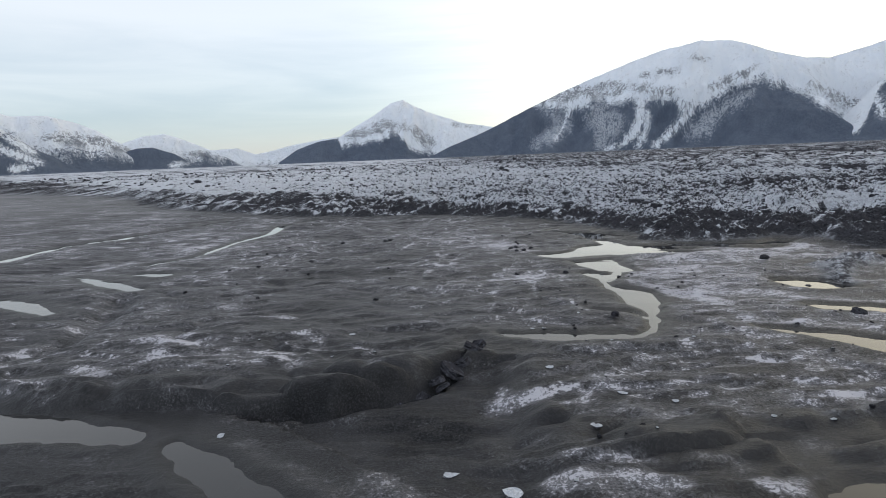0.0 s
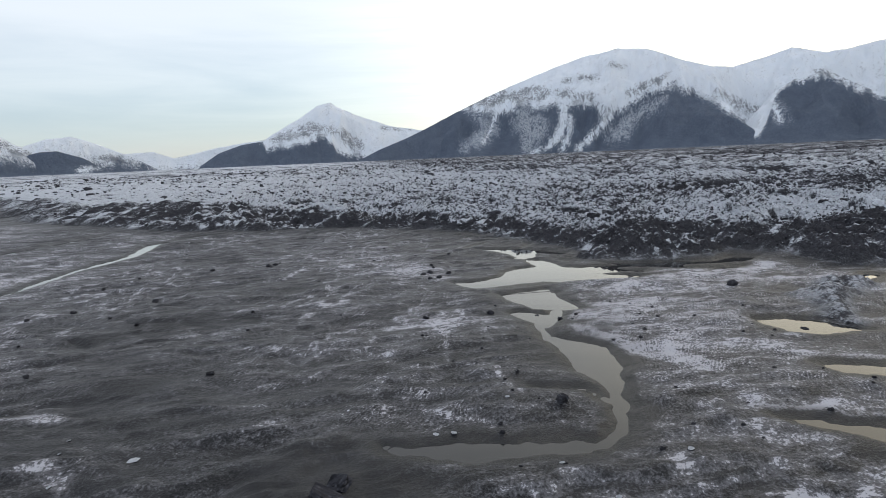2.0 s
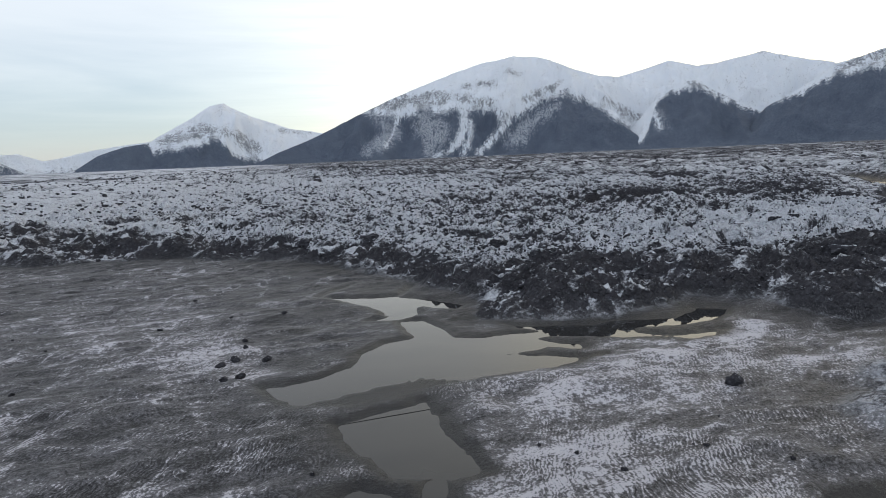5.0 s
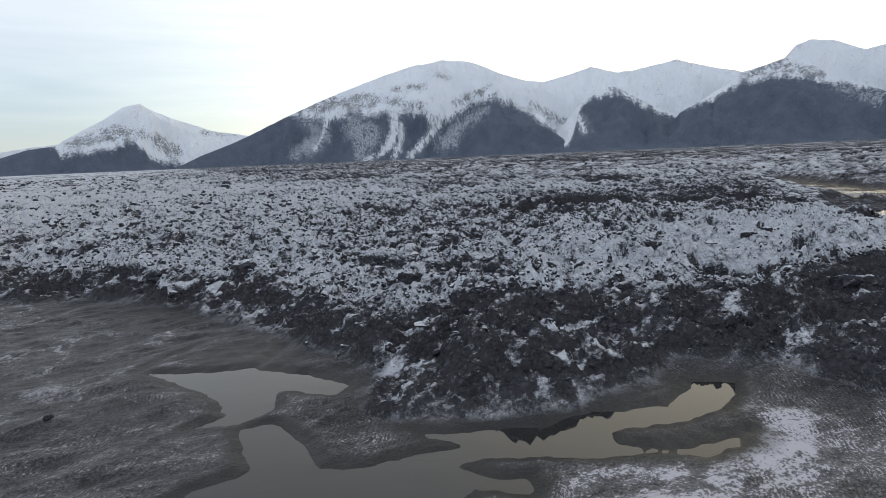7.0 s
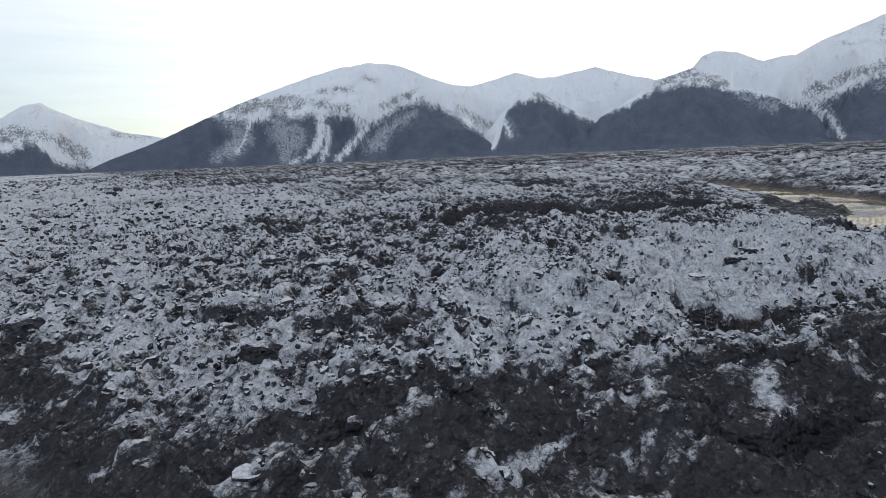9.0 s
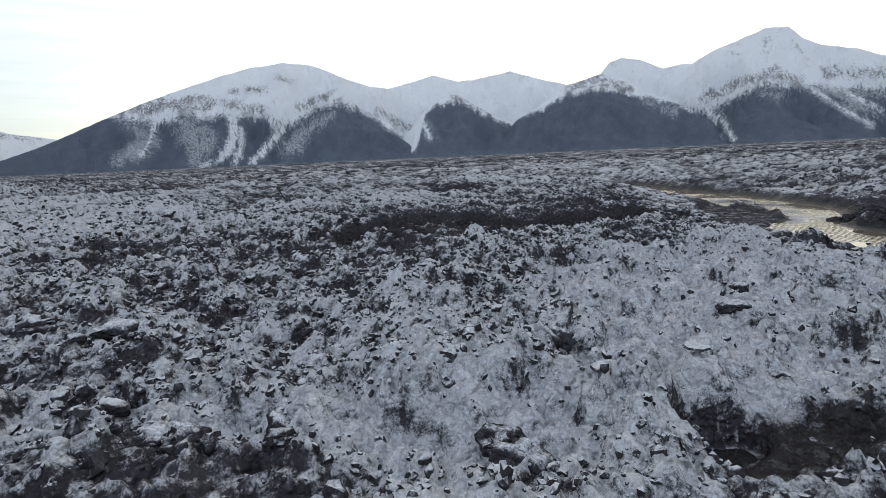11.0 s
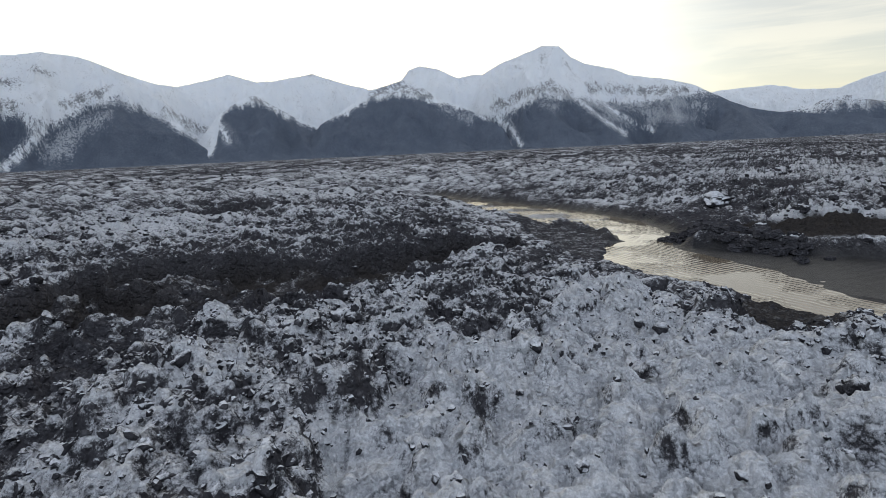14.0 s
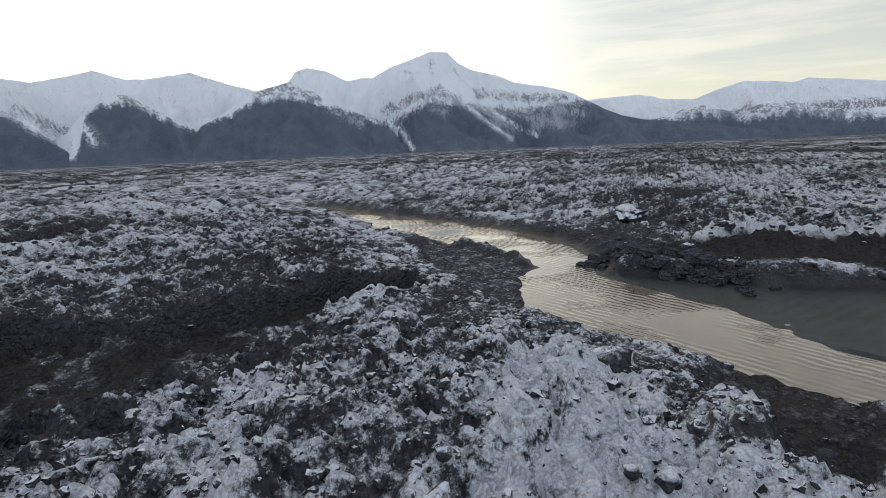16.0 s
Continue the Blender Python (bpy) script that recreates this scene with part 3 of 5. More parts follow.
def make_ground():
    m, n = material("tidal_mud_and_ice")
    place = n.add("ShaderNodeTexCoord").outputs["Object"]
    normal = n.add("ShaderNodeSeparateXYZ", ins={0: n.add("ShaderNodeNewGeometry").outputs["Normal"]}).outputs["Z"]
    ice, frost, wet, bare = n.attribute("ice"), n.attribute("frost"), n.attribute("wet"), n.attribute("bare")
    ice_color, ice_relief, ice_cover = frosted_ice(n, place, frost, normal)
    ice_color = n.mix(bare, ice_color, n.mix(n.noise(place, 5.0, 6.0, 0.75), (0.010, 0.0096, 0.0100), (0.066, 0.061, 0.060)))
    # mud: silt in small tide ripples, hoar frost in streaks and grains
    drift = n.add("ShaderNodeTexNoise", ins={"Vector": place, "Scale": 0.35, "Detail": 4.0}).outputs["Color"]
    bent = n.add("ShaderNodeVectorMath", operation="ADD", ins={0: place, 1: n.add("ShaderNodeVectorMath", operation="SCALE", ins={0: drift, "Scale": 1.5}).outputs[0]}).outputs[0]
    ripple = n.add("ShaderNodeTexWave", wave_type="BANDS", bands_direction="X", ins={"Vector": n.stretch(bent, 1, 1, 0, 32), "Scale": 3.6, "Distortion": 9.0, "Detail": 3.0, "Detail Scale": 2.2, "Detail Roughness": 0.7}).outputs["Fac"]
    combed = n.math("MULTIPLY", n.step(n.noise(place, 0.30, 4.0, 0.65), 0.42, 0.60), n.step(n.add("ShaderNodeSeparateXYZ", ins={0: bent}).outputs["Y"], 16.0, 21.0))
    silt = n.noise(place, 0.45, 6.0, 0.62)
    grain = n.noise(place, 20.0, 5.0, 0.78)
    streak = n.noise(n.stretch(bent, 0.6, 2.2, 1, 18), 1.3, 6.0, 0.64)
    speck = clods(n, n.stretch(bent, 1.0, 1.5, 1, 40), 8.5)
    flat = n.noise(place, 0.16, 3.0, 0.5)
    mud = n.mix(n.step(silt, 0.3, 0.7), (0.0075, 0.0075, 0.0083), (0.029, 0.0288, 0.0310))
    mud = n.mix(n.step(grain, 0.42, 0.8), mud, (0.072, 0.074, 0.081))
    hoar = n.math("ADD", n.math("MULTIPLY", n.math("SUBTRACT", streak, 0.5), 2.2), n.math("MULTIPLY", n.math("SUBTRACT", speck, 0.55), 0.35))
    hoar = n.math("ADD", hoar, n.math("MULTIPLY", n.math("SUBTRACT", grain, 0.5), 3.6))
    hoar = n.math("ADD", hoar, n.math("MULTIPLY", n.math("SUBTRACT", n.noise(place, 7.0, 3.0, 0.6), 0.5), 2.0))
    hoar = n.math("ADD", hoar, n.math("MULTIPLY", n.math("SUBTRACT", flat, 0.5), 1.2))
    hoar = n.math("ADD", hoar, n.math("MULTIPLY", n.math("MULTIPLY", n.math("SUBTRACT", ripple, 0.5), combed), 0.9))
    hoar = n.math("ADD", hoar, n.math("MULTIPLY", n.math("SUBTRACT", frost, 0.47), 2.4))
    hoar = n.math("MULTIPLY", n.math("ADD", n.step(hoar, -0.7, 0.9, 0.0, 0.27), n.step(hoar, 0.55, 0.85, 0.0, 0.60)), n.math("SUBTRACT", 1.0, n.math("MULTIPLY", wet, 0.9)))
    mud_color = n.mix(hoar, mud, (0.46, 0.455, 0.49))
    mud_color = n.mix(n.math("MULTIPLY", wet, 0.75), mud_color, (0.0140, 0.0143, 0.0155))
    color = n.mix(ice, mud_color, ice_color)
    mud_relief = n.math("ADD", n.math("MULTIPLY", n.math("MULTIPLY", ripple, combed), n.math("SUBTRACT", 0.26, n.math("MULTIPLY", wet, 0.22))), n.math("ADD", n.math("MULTIPLY", grain, 0.6), n.math("MULTIPLY", speck, 0.12)))
    relief = n.add("ShaderNodeMix", data_type="FLOAT", ins={0: ice, 2: mud_relief, 3: n.math("MULTIPLY", ice_relief, 3.2)}).outputs[0]
    dry = n.add("ShaderNodeMix", data_type="FLOAT", ins={0: wet, 2: n.math("ADD", 0.5, n.math("MULTIPLY", hoar, 0.35)), 3: 0.45}).outputs[0]
    rough = n.add("ShaderNodeMix", data_type="FLOAT", ins={0: ice, 2: dry, 3: 0.85}).outputs[0]
    shine = n.add("ShaderNodeMix", data_type="FLOAT", ins={0: ice, 2: n.math("MULTIPLY", n.math("ADD", 0.11, n.math("MULTIPLY", wet, 0.12)), n.step(frost, -0.25, 0.1, 0.15, 1.0)), 3: 0.0}).outputs[0]
    finish(n, color, rough, relief, 0.9, 0.05, shine)
    return m


def make_ice():
    m, n = material("dirty_frosted_ice")
    place = n.add("ShaderNodeTexCoord").outputs["Object"]
    normal = n.add("ShaderNodeSeparateXYZ", ins={0: n.add("ShaderNodeNewGeometry").outputs["Normal"]}).outputs["Z"]
    color, relief, cover = frosted_ice(n, place, n.attribute("frost"), normal)
    finish(n, color, 0.85, relief, 0.9, 0.09, 0.0)
    return m


def make_water():
    m, n = material("silty_water")
    place = n.add("ShaderNodeTexCoord").outputs["Object"]
    silt = n.noise(place, 0.6, 3.0)
    color = n.mix(silt, (0.016, 0.0165, 0.017), (0.026, 0.026, 0.026))
    shader = finish(n, color, 0.03, n.noise(place, 3.0, 2.0), 0.02, 0.02, 0.5)
    shader.inputs["IOR"].default_value = 1.33
    return m


def make_stream():
    m, n = material("running_silty_water")
    place = n.add("ShaderNodeTexCoord").outputs["Object"]
    color = n.mix(n.noise(n.stretch(place, .4, 1.6, 1, -50), 0.7, 4.0), (0.085, 0.071, 0.053), (0.165, 0.138, 0.102))
    waves = n.add("ShaderNodeTexWave", wave_type="BANDS", bands_direction="X", ins={"Vector": n.stretch(place, 1, 1, 0, 35), "Scale": 0.9, "Distortion": 3.5, "Detail": 2.0, "Detail Scale": 1.2}).outputs["Fac"]
    bump = n.math("MULTIPLY", waves, n.step(n.noise(place, 0.22, 2.0), 0.38, 0.62))
    shader = finish(n, color, 0.07, n.math("ADD", bump, n.math("MULTIPLY", n.noise(place, 5.0, 3.0), 0.12)), 0.30, 0.06, 0.6)
    shader.inputs["IOR"].default_value = 1.33
    return m


def make_mountain():
    m, n = material("snow_rock_and_forest")
    place = n.add("ShaderNodeTexCoord").outputs["Object"]
    snow, dust, crag = n.attribute("snow"), n.attribute("dust"), n.attribute("crag")
    fine = n.noise(place, 0.12, 5.0, 0.70)
    fall = n.noise(n.stretch(place, 1, 1, 0.18), 0.075, 6.0, 0.72)
    rib = n.noise(n.stretch(place, 1, 1, 0.30), 0.014, 6.0, 0.64)
    trees = n.noise(n.stretch(place, 1, 1, 0.45), 0.13, 4.0, 0.75)
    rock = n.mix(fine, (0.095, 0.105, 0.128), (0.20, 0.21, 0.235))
    # forest colour, lightened and blued to paint in the haze of distance
    hazy_wood = n.mix(n.step(n.math("ADD", n.math("MULTIPLY", trees, 0.6), n.math("MULTIPLY", rib, 0.4)), 0.40, 0.66), (0.098, 0.122, 0.166), (0.146, 0.173, 0.224))
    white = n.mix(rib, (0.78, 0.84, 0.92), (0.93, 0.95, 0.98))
    # the tree line, torn along the fall of the slope
    torn = n.math("ADD", n.math("MULTIPLY", n.math("SUBTRACT", fine, 0.5), 2.0), n.math("MULTIPLY", n.math("SUBTRACT", fall, 0.5), 3.2))
    cover = n.step(n.math("ADD", snow, torn), -0.34, 0.40)
    # snow between the trees, in flecks
    fleck = n.math("ADD", n.math("MULTIPLY", trees, 0.55), n.math("MULTIPLY", fall, 0.45))
    fleck = n.step(n.math("ADD", fleck, n.math("MULTIPLY", dust, 0.11)), 0.545, 0.645)
    cover = n.math("MAXIMUM", cover, n.math("MULTIPLY", n.math("MULTIPLY", fleck, dust), 0.50))
    # crags and thin ribs of bare rock, which also paint in relief shading
    edge = n.math("ADD", n.math("MULTIPLY", fall, 0.5), n.math("MULTIPLY", fine, 0.5))
    edge = n.step(n.math("ADD", n.math("ADD", edge, n.math("MULTIPLY", n.math("SUBTRACT", rib, 0.5), 0.35)), n.math("MULTIPLY", crag, 0.10)), 0.545, 0.640)
    edge = n.math("MULTIPLY", edge, n.math("ADD", 0.42, n.math("MULTIPLY", crag, 0.45)))
    color = n.mix(cover, hazy_wood, n.mix(edge, white, rock))
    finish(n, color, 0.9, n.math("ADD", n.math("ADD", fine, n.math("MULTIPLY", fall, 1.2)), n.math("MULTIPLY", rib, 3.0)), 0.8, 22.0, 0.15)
    return m


MUD, ICE, WATER, RUN, HILL = make_ground(), make_ice(), make_water(), make_stream(), make_mountain()


# ---- meshes from arrays ----
def mesh_from(name, co, faces, mat, smooth=True, **fields):
    """A mesh from an array of places and an array of triangles or quads, with one value a point for each field."""
    me = bpy.data.meshes.new(name)
    k = faces.shape[1]
    me.vertices.add(len(co))
    me.vertices.foreach_set("co", np.ascontiguousarray(co, dtype=np.float32).ravel())
    me.loops.add(faces.size)
    me.loops.foreach_set("vertex_index", np.ascontiguousarray(faces, dtype=np.int32).ravel())
    me.polygons.add(len(faces))
    me.polygons.foreach_set("loop_start", np.arange(0, faces.size, k, dtype=np.int32))
    me.polygons.foreach_set("use_smooth", np.full(len(faces), smooth))
    for key, values in fields.items():
        me.attributes.new(key, "FLOAT", "POINT").data.foreach_set("value", np.ascontiguousarray(values, dtype=np.float32))
    me.materials.append(mat)
    me.update(calc_edges=True)
    me.validate()
    return me


def grid_faces(rows, cols):
    i = np.arange(rows * cols).reshape(rows, cols)
    return np.stack([i[:-1, :-1], i[:-1, 1:], i[1:, 1:], i[1:, :-1]], -1).reshape(-1, 4)


def spread(zones, low_growth, growth, low_end, high_end):
    """Places along an axis: evenly apart within each zone (from, to, step), and ever wider apart out to the ends."""
    mid = [v for lo, hi, step in zones for v in np.arange(lo, hi - step * 0.5, step)]
    up, step, at = [], zones[-1][2], zones[-1][1]
    while at < high_end:
        up.append(at)
        step *= growth
        at += step
    down, step, at = [], zones[0][2], zones[0][0]
    while at > low_end:
        step *= low_growth
        at -= step
        down.append(at)
    return np.array(down[::-1] + mid + up + [high_end + 10])


# ---- the ground: one sheet to the horizon ----
def build_ground():
    xs = spread(((-12, -4, 0.16), (-4, 16, 0.125), (16, 20, 0.125), (20, 46, 0.115), (46, 62, 0.16)), 1.05, 1.027, -4850, 4850)
    ys = spread(((8, 22, 0.12), (22, 33, 0.15), (33, 56, 0.11), (56, 64, 0.16)), 1.3, 1.025, -300, 4850)
    gx, gy = np.meshgrid(xs, ys)
    x, y = gx.ravel(), gy.ravel()
    z, ice, frost, wet, bare = plan(x, y)
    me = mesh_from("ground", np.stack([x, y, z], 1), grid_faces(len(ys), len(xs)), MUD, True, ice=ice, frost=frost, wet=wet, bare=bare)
    tagged(new("ground", me), "dark grey tidal mud flat and a frozen field of dirty frosted ice", "ground", kind="structure")


def build_water():
    for level, strokes, outlines in POOLS:
        nodes = [q for s in strokes for q in s] + [(*q, 0.3) for o in outlines for q in o]
        x0, x1 = min(q[0] - q[2] for q in nodes) - .5, max(q[0] + q[2] for q in nodes) + .5
        y0, y1 = min(q[1] - q[2] for q in nodes) - .5, max(q[1] + q[2] for q in nodes) + .5
        step = 0.2
        gx, gy = np.meshgrid(np.arange(x0, x1 + step, step), np.arange(y0, y1 + step, step))
        x, y = gx.ravel(), gy.ravel()
        d = pool_edge(x, y, strokes, outlines)
        f = grid_faces(*gx.shape)
        low = (d < 1.0) & (plan(x, y)[0] < level + 0.04)
        f = f[low[f].any(1)]
        used, back = np.unique(f, return_inverse=True)
        me = mesh_from("water", np.stack([x, y, np.full(x.shape, level)], 1)[used], back.reshape(f.shape), WATER)
        tagged(new("water", me), "still silty pool on the mud that mirrors the sky", "water", kind="structure")
    gx, gy = np.meshgrid(np.arange(34, 102, 0.5), np.arange(5, 96, 0.5))
    x, y = gx.ravel(), gy.ravel()
    d = -region(x, y, STREAM)
    f = grid_faces(*gx.shape)
    f = f[(d[f] < 2.5).any(1)]
    used, back = np.unique(f, return_inverse=True)
    me = mesh_from("water", np.stack([x, y, np.full(x.shape, STREAM_LEVEL)], 1)[used], back.reshape(f.shape), RUN)
    tagged(new("water", me), "shallow rippled melt stream winding through the ice field", "stream", kind="structure")


# ---- mountains across the water ----
VIEW = (18.0, 22.0)


def spine_points(spine):
    """Nodes (bearing, distance, height as a share of 100 of the distance) as places."""
    return [(VIEW[0] + d * math.sin(radians(a)), VIEW[1] + d * math.cos(radians(a)), e * d / 100) for a, d, e in spine]


def mountain(label, foot, spines, line, chutes=(), dusted=(), crags=(), columns=240, rows=60, steep=0.7, seed=0, rug=1.0, soft=1.0):
    """A mountain over the bearings of its skyline, the first of its spines; the other spines are spurs that fall from it. Spines hold nodes
    (bearing, distance, rise in metres over 100 m of distance). line: the tree line as (bearing, rise). Bands of nodes (bearing, rise, half width in
    degrees): chutes are snow gullies through the forest, dusted is snowy forest, crags is rock that shows through the snow."""
    a0, a1 = spines[0][0][0], spines[0][-1][0]
    az = np.radians(np.linspace(a0, a1, columns))
    back = max(q[1] for q in spines[0]) + 130
    far = foot + (back - foot) * np.linspace(0, 1, rows) ** 1.1
    ga, gd = np.meshgrid(az, far)
    gd = gd.ravel()
    x, y = (VIEW[0] + gd * np.sin(ga.ravel())), (VIEW[1] + gd * np.cos(ga.ravel()))
    bearing = np.degrees(ga.ravel())
    rise = np.full(x.shape, -400.0)
    ridged = 1 - np.abs(fbm(x, y, 430, 5, 71 + seed, 0.52))
    for spine in spines:
        pts = spine_points(spine)
        for (ax, ay, ah), (bx, by, bh) in zip(pts, pts[1:]):
            dx, dy = bx - ax, by - ay
            t = np.clip(((x - ax) * dx + (y - ay) * dy) / (dx * dx + dy * dy), 0, 1)
            gap = np.hypot(x - ax - t * dx, y - ay - t * dy)
            rise = np.maximum(rise, ah + (bh - ah) * t - steep * gap * (0.70 + 0.75 * (1 - ridged) * rug + 0.20 * gap / 600))
    body = np.clip(rise / 350, 0, 1)
    z = rise + ((ridged - 0.80) * 80 * rug + fbm(x, y, 80, 4, 75 + seed) * 9) * body
    z = np.where(z > 0, z * (0.3 + 0.7 * ease(gd, foot, foot + 240)) * ease(gd, foot - 5, foot + 50), z)
    # bring each bearing's highest point to the skyline, with a craggy edge
    grid = z.reshape(rows, columns)
    crest = (grid / gd.reshape(rows, columns) * 100).max(0)
    top = np.degrees(az)
    sky = np.interp(top, [q[0] for q in spines[0]], [q[2] for q in spines[0]])
    sky = sky + (0.10 * fbm(top, top * 0, 0.9, 4, 95 + seed, 0.6) * np.clip(sky / 6, 0, 1)) * rug
    scale = np.clip(sky / np.maximum(crest, 0.3), 0.2, 2.5)
    z = np.where(grid > 0, grid * scale[None], grid).ravel()
    z = np.maximum(z, -6.0)
    e = z / gd * 100

    def band(nodes):
        return stroke(bearing, 0.57 * e, *[(q[0], 0.57 * q[1], q[2]) for q in nodes])
    wave = fbm(bearing * 1.5, e * 0.45, 1.6, 5, 91 + seed, 0.62) + 0.5 * fbm(bearing * 4, e * 0.5, 1.2, 3, 92 + seed, 0.6)
    edge = np.interp(bearing, [q[0] for q in line], [q[1] for q in line])
    snow = np.clip((e - edge + 0.6 * wave) / (1.5 * soft), -1, 1.5)
    for nodes in chutes:
        snow = np.maximum(snow, np.clip(0.12 - (band(nodes) + 0.16 * wave) / 0.5, -1, 0.34))
    dust, crag = 0.8 * ease(snow, -0.95, -0.1), np.zeros(x.shape)
    for nodes in dusted:
        dust = np.maximum(dust, ease(band(nodes) + 0.45 * wave, 0.9, -0.6))
    for nodes in crags:
        crag = np.maximum(crag, ease(band(nodes) + 0.25 * wave, 0.35, -0.3))
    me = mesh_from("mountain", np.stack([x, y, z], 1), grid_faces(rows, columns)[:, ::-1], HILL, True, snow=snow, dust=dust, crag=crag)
    tagged(new("mountain", me), label, "mountain", "mountains across the inlet")


def build_mountains():
    mountain("low snowy range with sunlit tops far along the inlet", 4050,
             [[(-62, 4600, 6), (-45, 4500, 8.6), (-38, 4500, 8.8), (-36.8, 4500, 8.44), (-36.2, 4500, 8.06), (-33.8, 4500, 8.2), (-32, 4500, 7.24), (-30.5, 4450, 6.1), (-29.1, 4400, 4.4), (-27.8, 4350, 3.1), (-26, 4300, 1.0), (-25, 4280, 0.05)],
              [(-33.7, 4500, 8.1), (-31.5, 4200, 3.0), (-30, 4100, 0.5)]],
             ((-62, 4), (-36.5, 5.2), (-35, 3.4), (-32.3, 3.3), (-30.4, 2.7), (-28.5, 2.2), (-26.5, 1.2)), dusted=(((-36, 4.4, .5), (-33, 2.4, .3)),), crags=(((-34, 5.2, .5), (-30, 4.4, .5), (-28, 2.8, .3)),), seed=1, steep=0.8, soft=1.5)
    mountain("dark forested shoulder streaked with snow in front of the range", 3900,
             [[(-62, 4150, 8), (-45, 4150, 8.6), (-40, 4120, 7.6), (-37, 4100, 6.5), (-36.1, 4090, 5.2), (-35, 4070, 3.6), (-33.6, 4040, 2.2), (-32.4, 4020, 0.7), (-31.8, 4010, 0.05)]],
             ((-62, 5.5), (-37, 5.8), (-32, 5)), (((-37.4, 4.0, .12), (-36, 2.6, .1), (-34.6, 1.6, .06)), ((-36.6, 5.2, .1), (-35, 3.0, .08)), ((-36.6, 0.8, .1), (-35.4, 1.1, .1))), columns=200, rows=50, seed=9, steep=0.8)
    mountain("snowy peak wrapped in low cloud at the bend of the inlet", 4500,
             [[(-30, 4750, 3.0), (-28.2, 4750, 4.4), (-26.9, 4750, 5.1), (-25.3, 4750, 5.45), (-24.1, 4750, 4.7), (-22.6, 4720, 3.6), (-21.2, 4700, 2.45), (-18.9, 4680, 0.1)]], ((-30, 1.6), (-24, 1.4), (-21, 1.6), (-19, 0.5)), crags=(((-23.6, 2.4, .3), (-21, 1.6, .3)),), columns=160, rows=50, seed=10, steep=0.9, soft=1.4)
    mountain("low rounded hill of dark forest by the shore", 4150,
             [[(-30, 4300, 1.4), (-28.5, 4300, 2.85), (-27.6, 4300, 3.3), (-26.4, 4300, 3.4), (-24.6, 4280, 2.3), (-23, 4260, 0.4), (-22.6, 4250, 0.02)]], ((-30, 9), (-22, 9)), (((-25, 0.5, .08), (-23.6, 0.8, .06)),), columns=120, rows=40, seed=11, steep=0.9, rug=0.5)
    mountain("white snow-covered pass at the head of the inlet", 4700,
             [[(-24, 4840, 2.4), (-21.3, 4840, 2.75), (-19.2, 4840, 2.86), (-17.6, 4840, 1.8), (-16.4, 4840, 2.15), (-14.2, 4840, 3.1), (-11.2, 4840, 3.9), (-9.7, 4840, 4.15), (-7, 4840, 3.5)]], ((-24, 0), (-7, 0)), rows=30, seed=2, steep=1.2)
    mountain("pointed snowy mountain above dark forest", 3900,
             [[(-15.8, 4250, 0.03), (-13.8, 4300, 2.3), (-11.8, 4320, 3.5), (-9.8, 4350, 4.05), (-8.8, 4400, 5.1), (-6.1, 4450, 7.7), (-4.5, 4500, 9.6), (-3.2, 4520, 10.1), (-2.6, 4520, 9.4), (-0.9, 4530, 7.95), (0.7, 4540, 6.95), (2.3, 4550, 5.9), (4.2, 4560, 5.35), (6.1, 4560, 4.7), (10, 4560, 3)],
              [(-3.2, 4520, 10.0), (-3.4, 4250, 4.6), (-3.6, 4000, 1.5)], [(-0.9, 4530, 7.8), (0.2, 4300, 3.6), (1.0, 4060, 0.8)]],
             ((-16, 9), (-9.9, 4.2), (-9.4, 2.8), (-7.9, 3.1), (-5.8, 3.6), (-3.8, 4.4), (-3.2, 3.2), (-2.8, 1.8), (-0.2, 0.8), (4, 0.6)), crags=(((-8.6, 4.2, .5), (-5, 5.8, .7), (-2.6, 5.0, .5), (-1, 2.6, .7)), ((1.6, 5.6, .2), (4.6, 5.0, .2))), columns=300, rows=80, seed=3, steep=0.8, rug=0.9, soft=0.8)
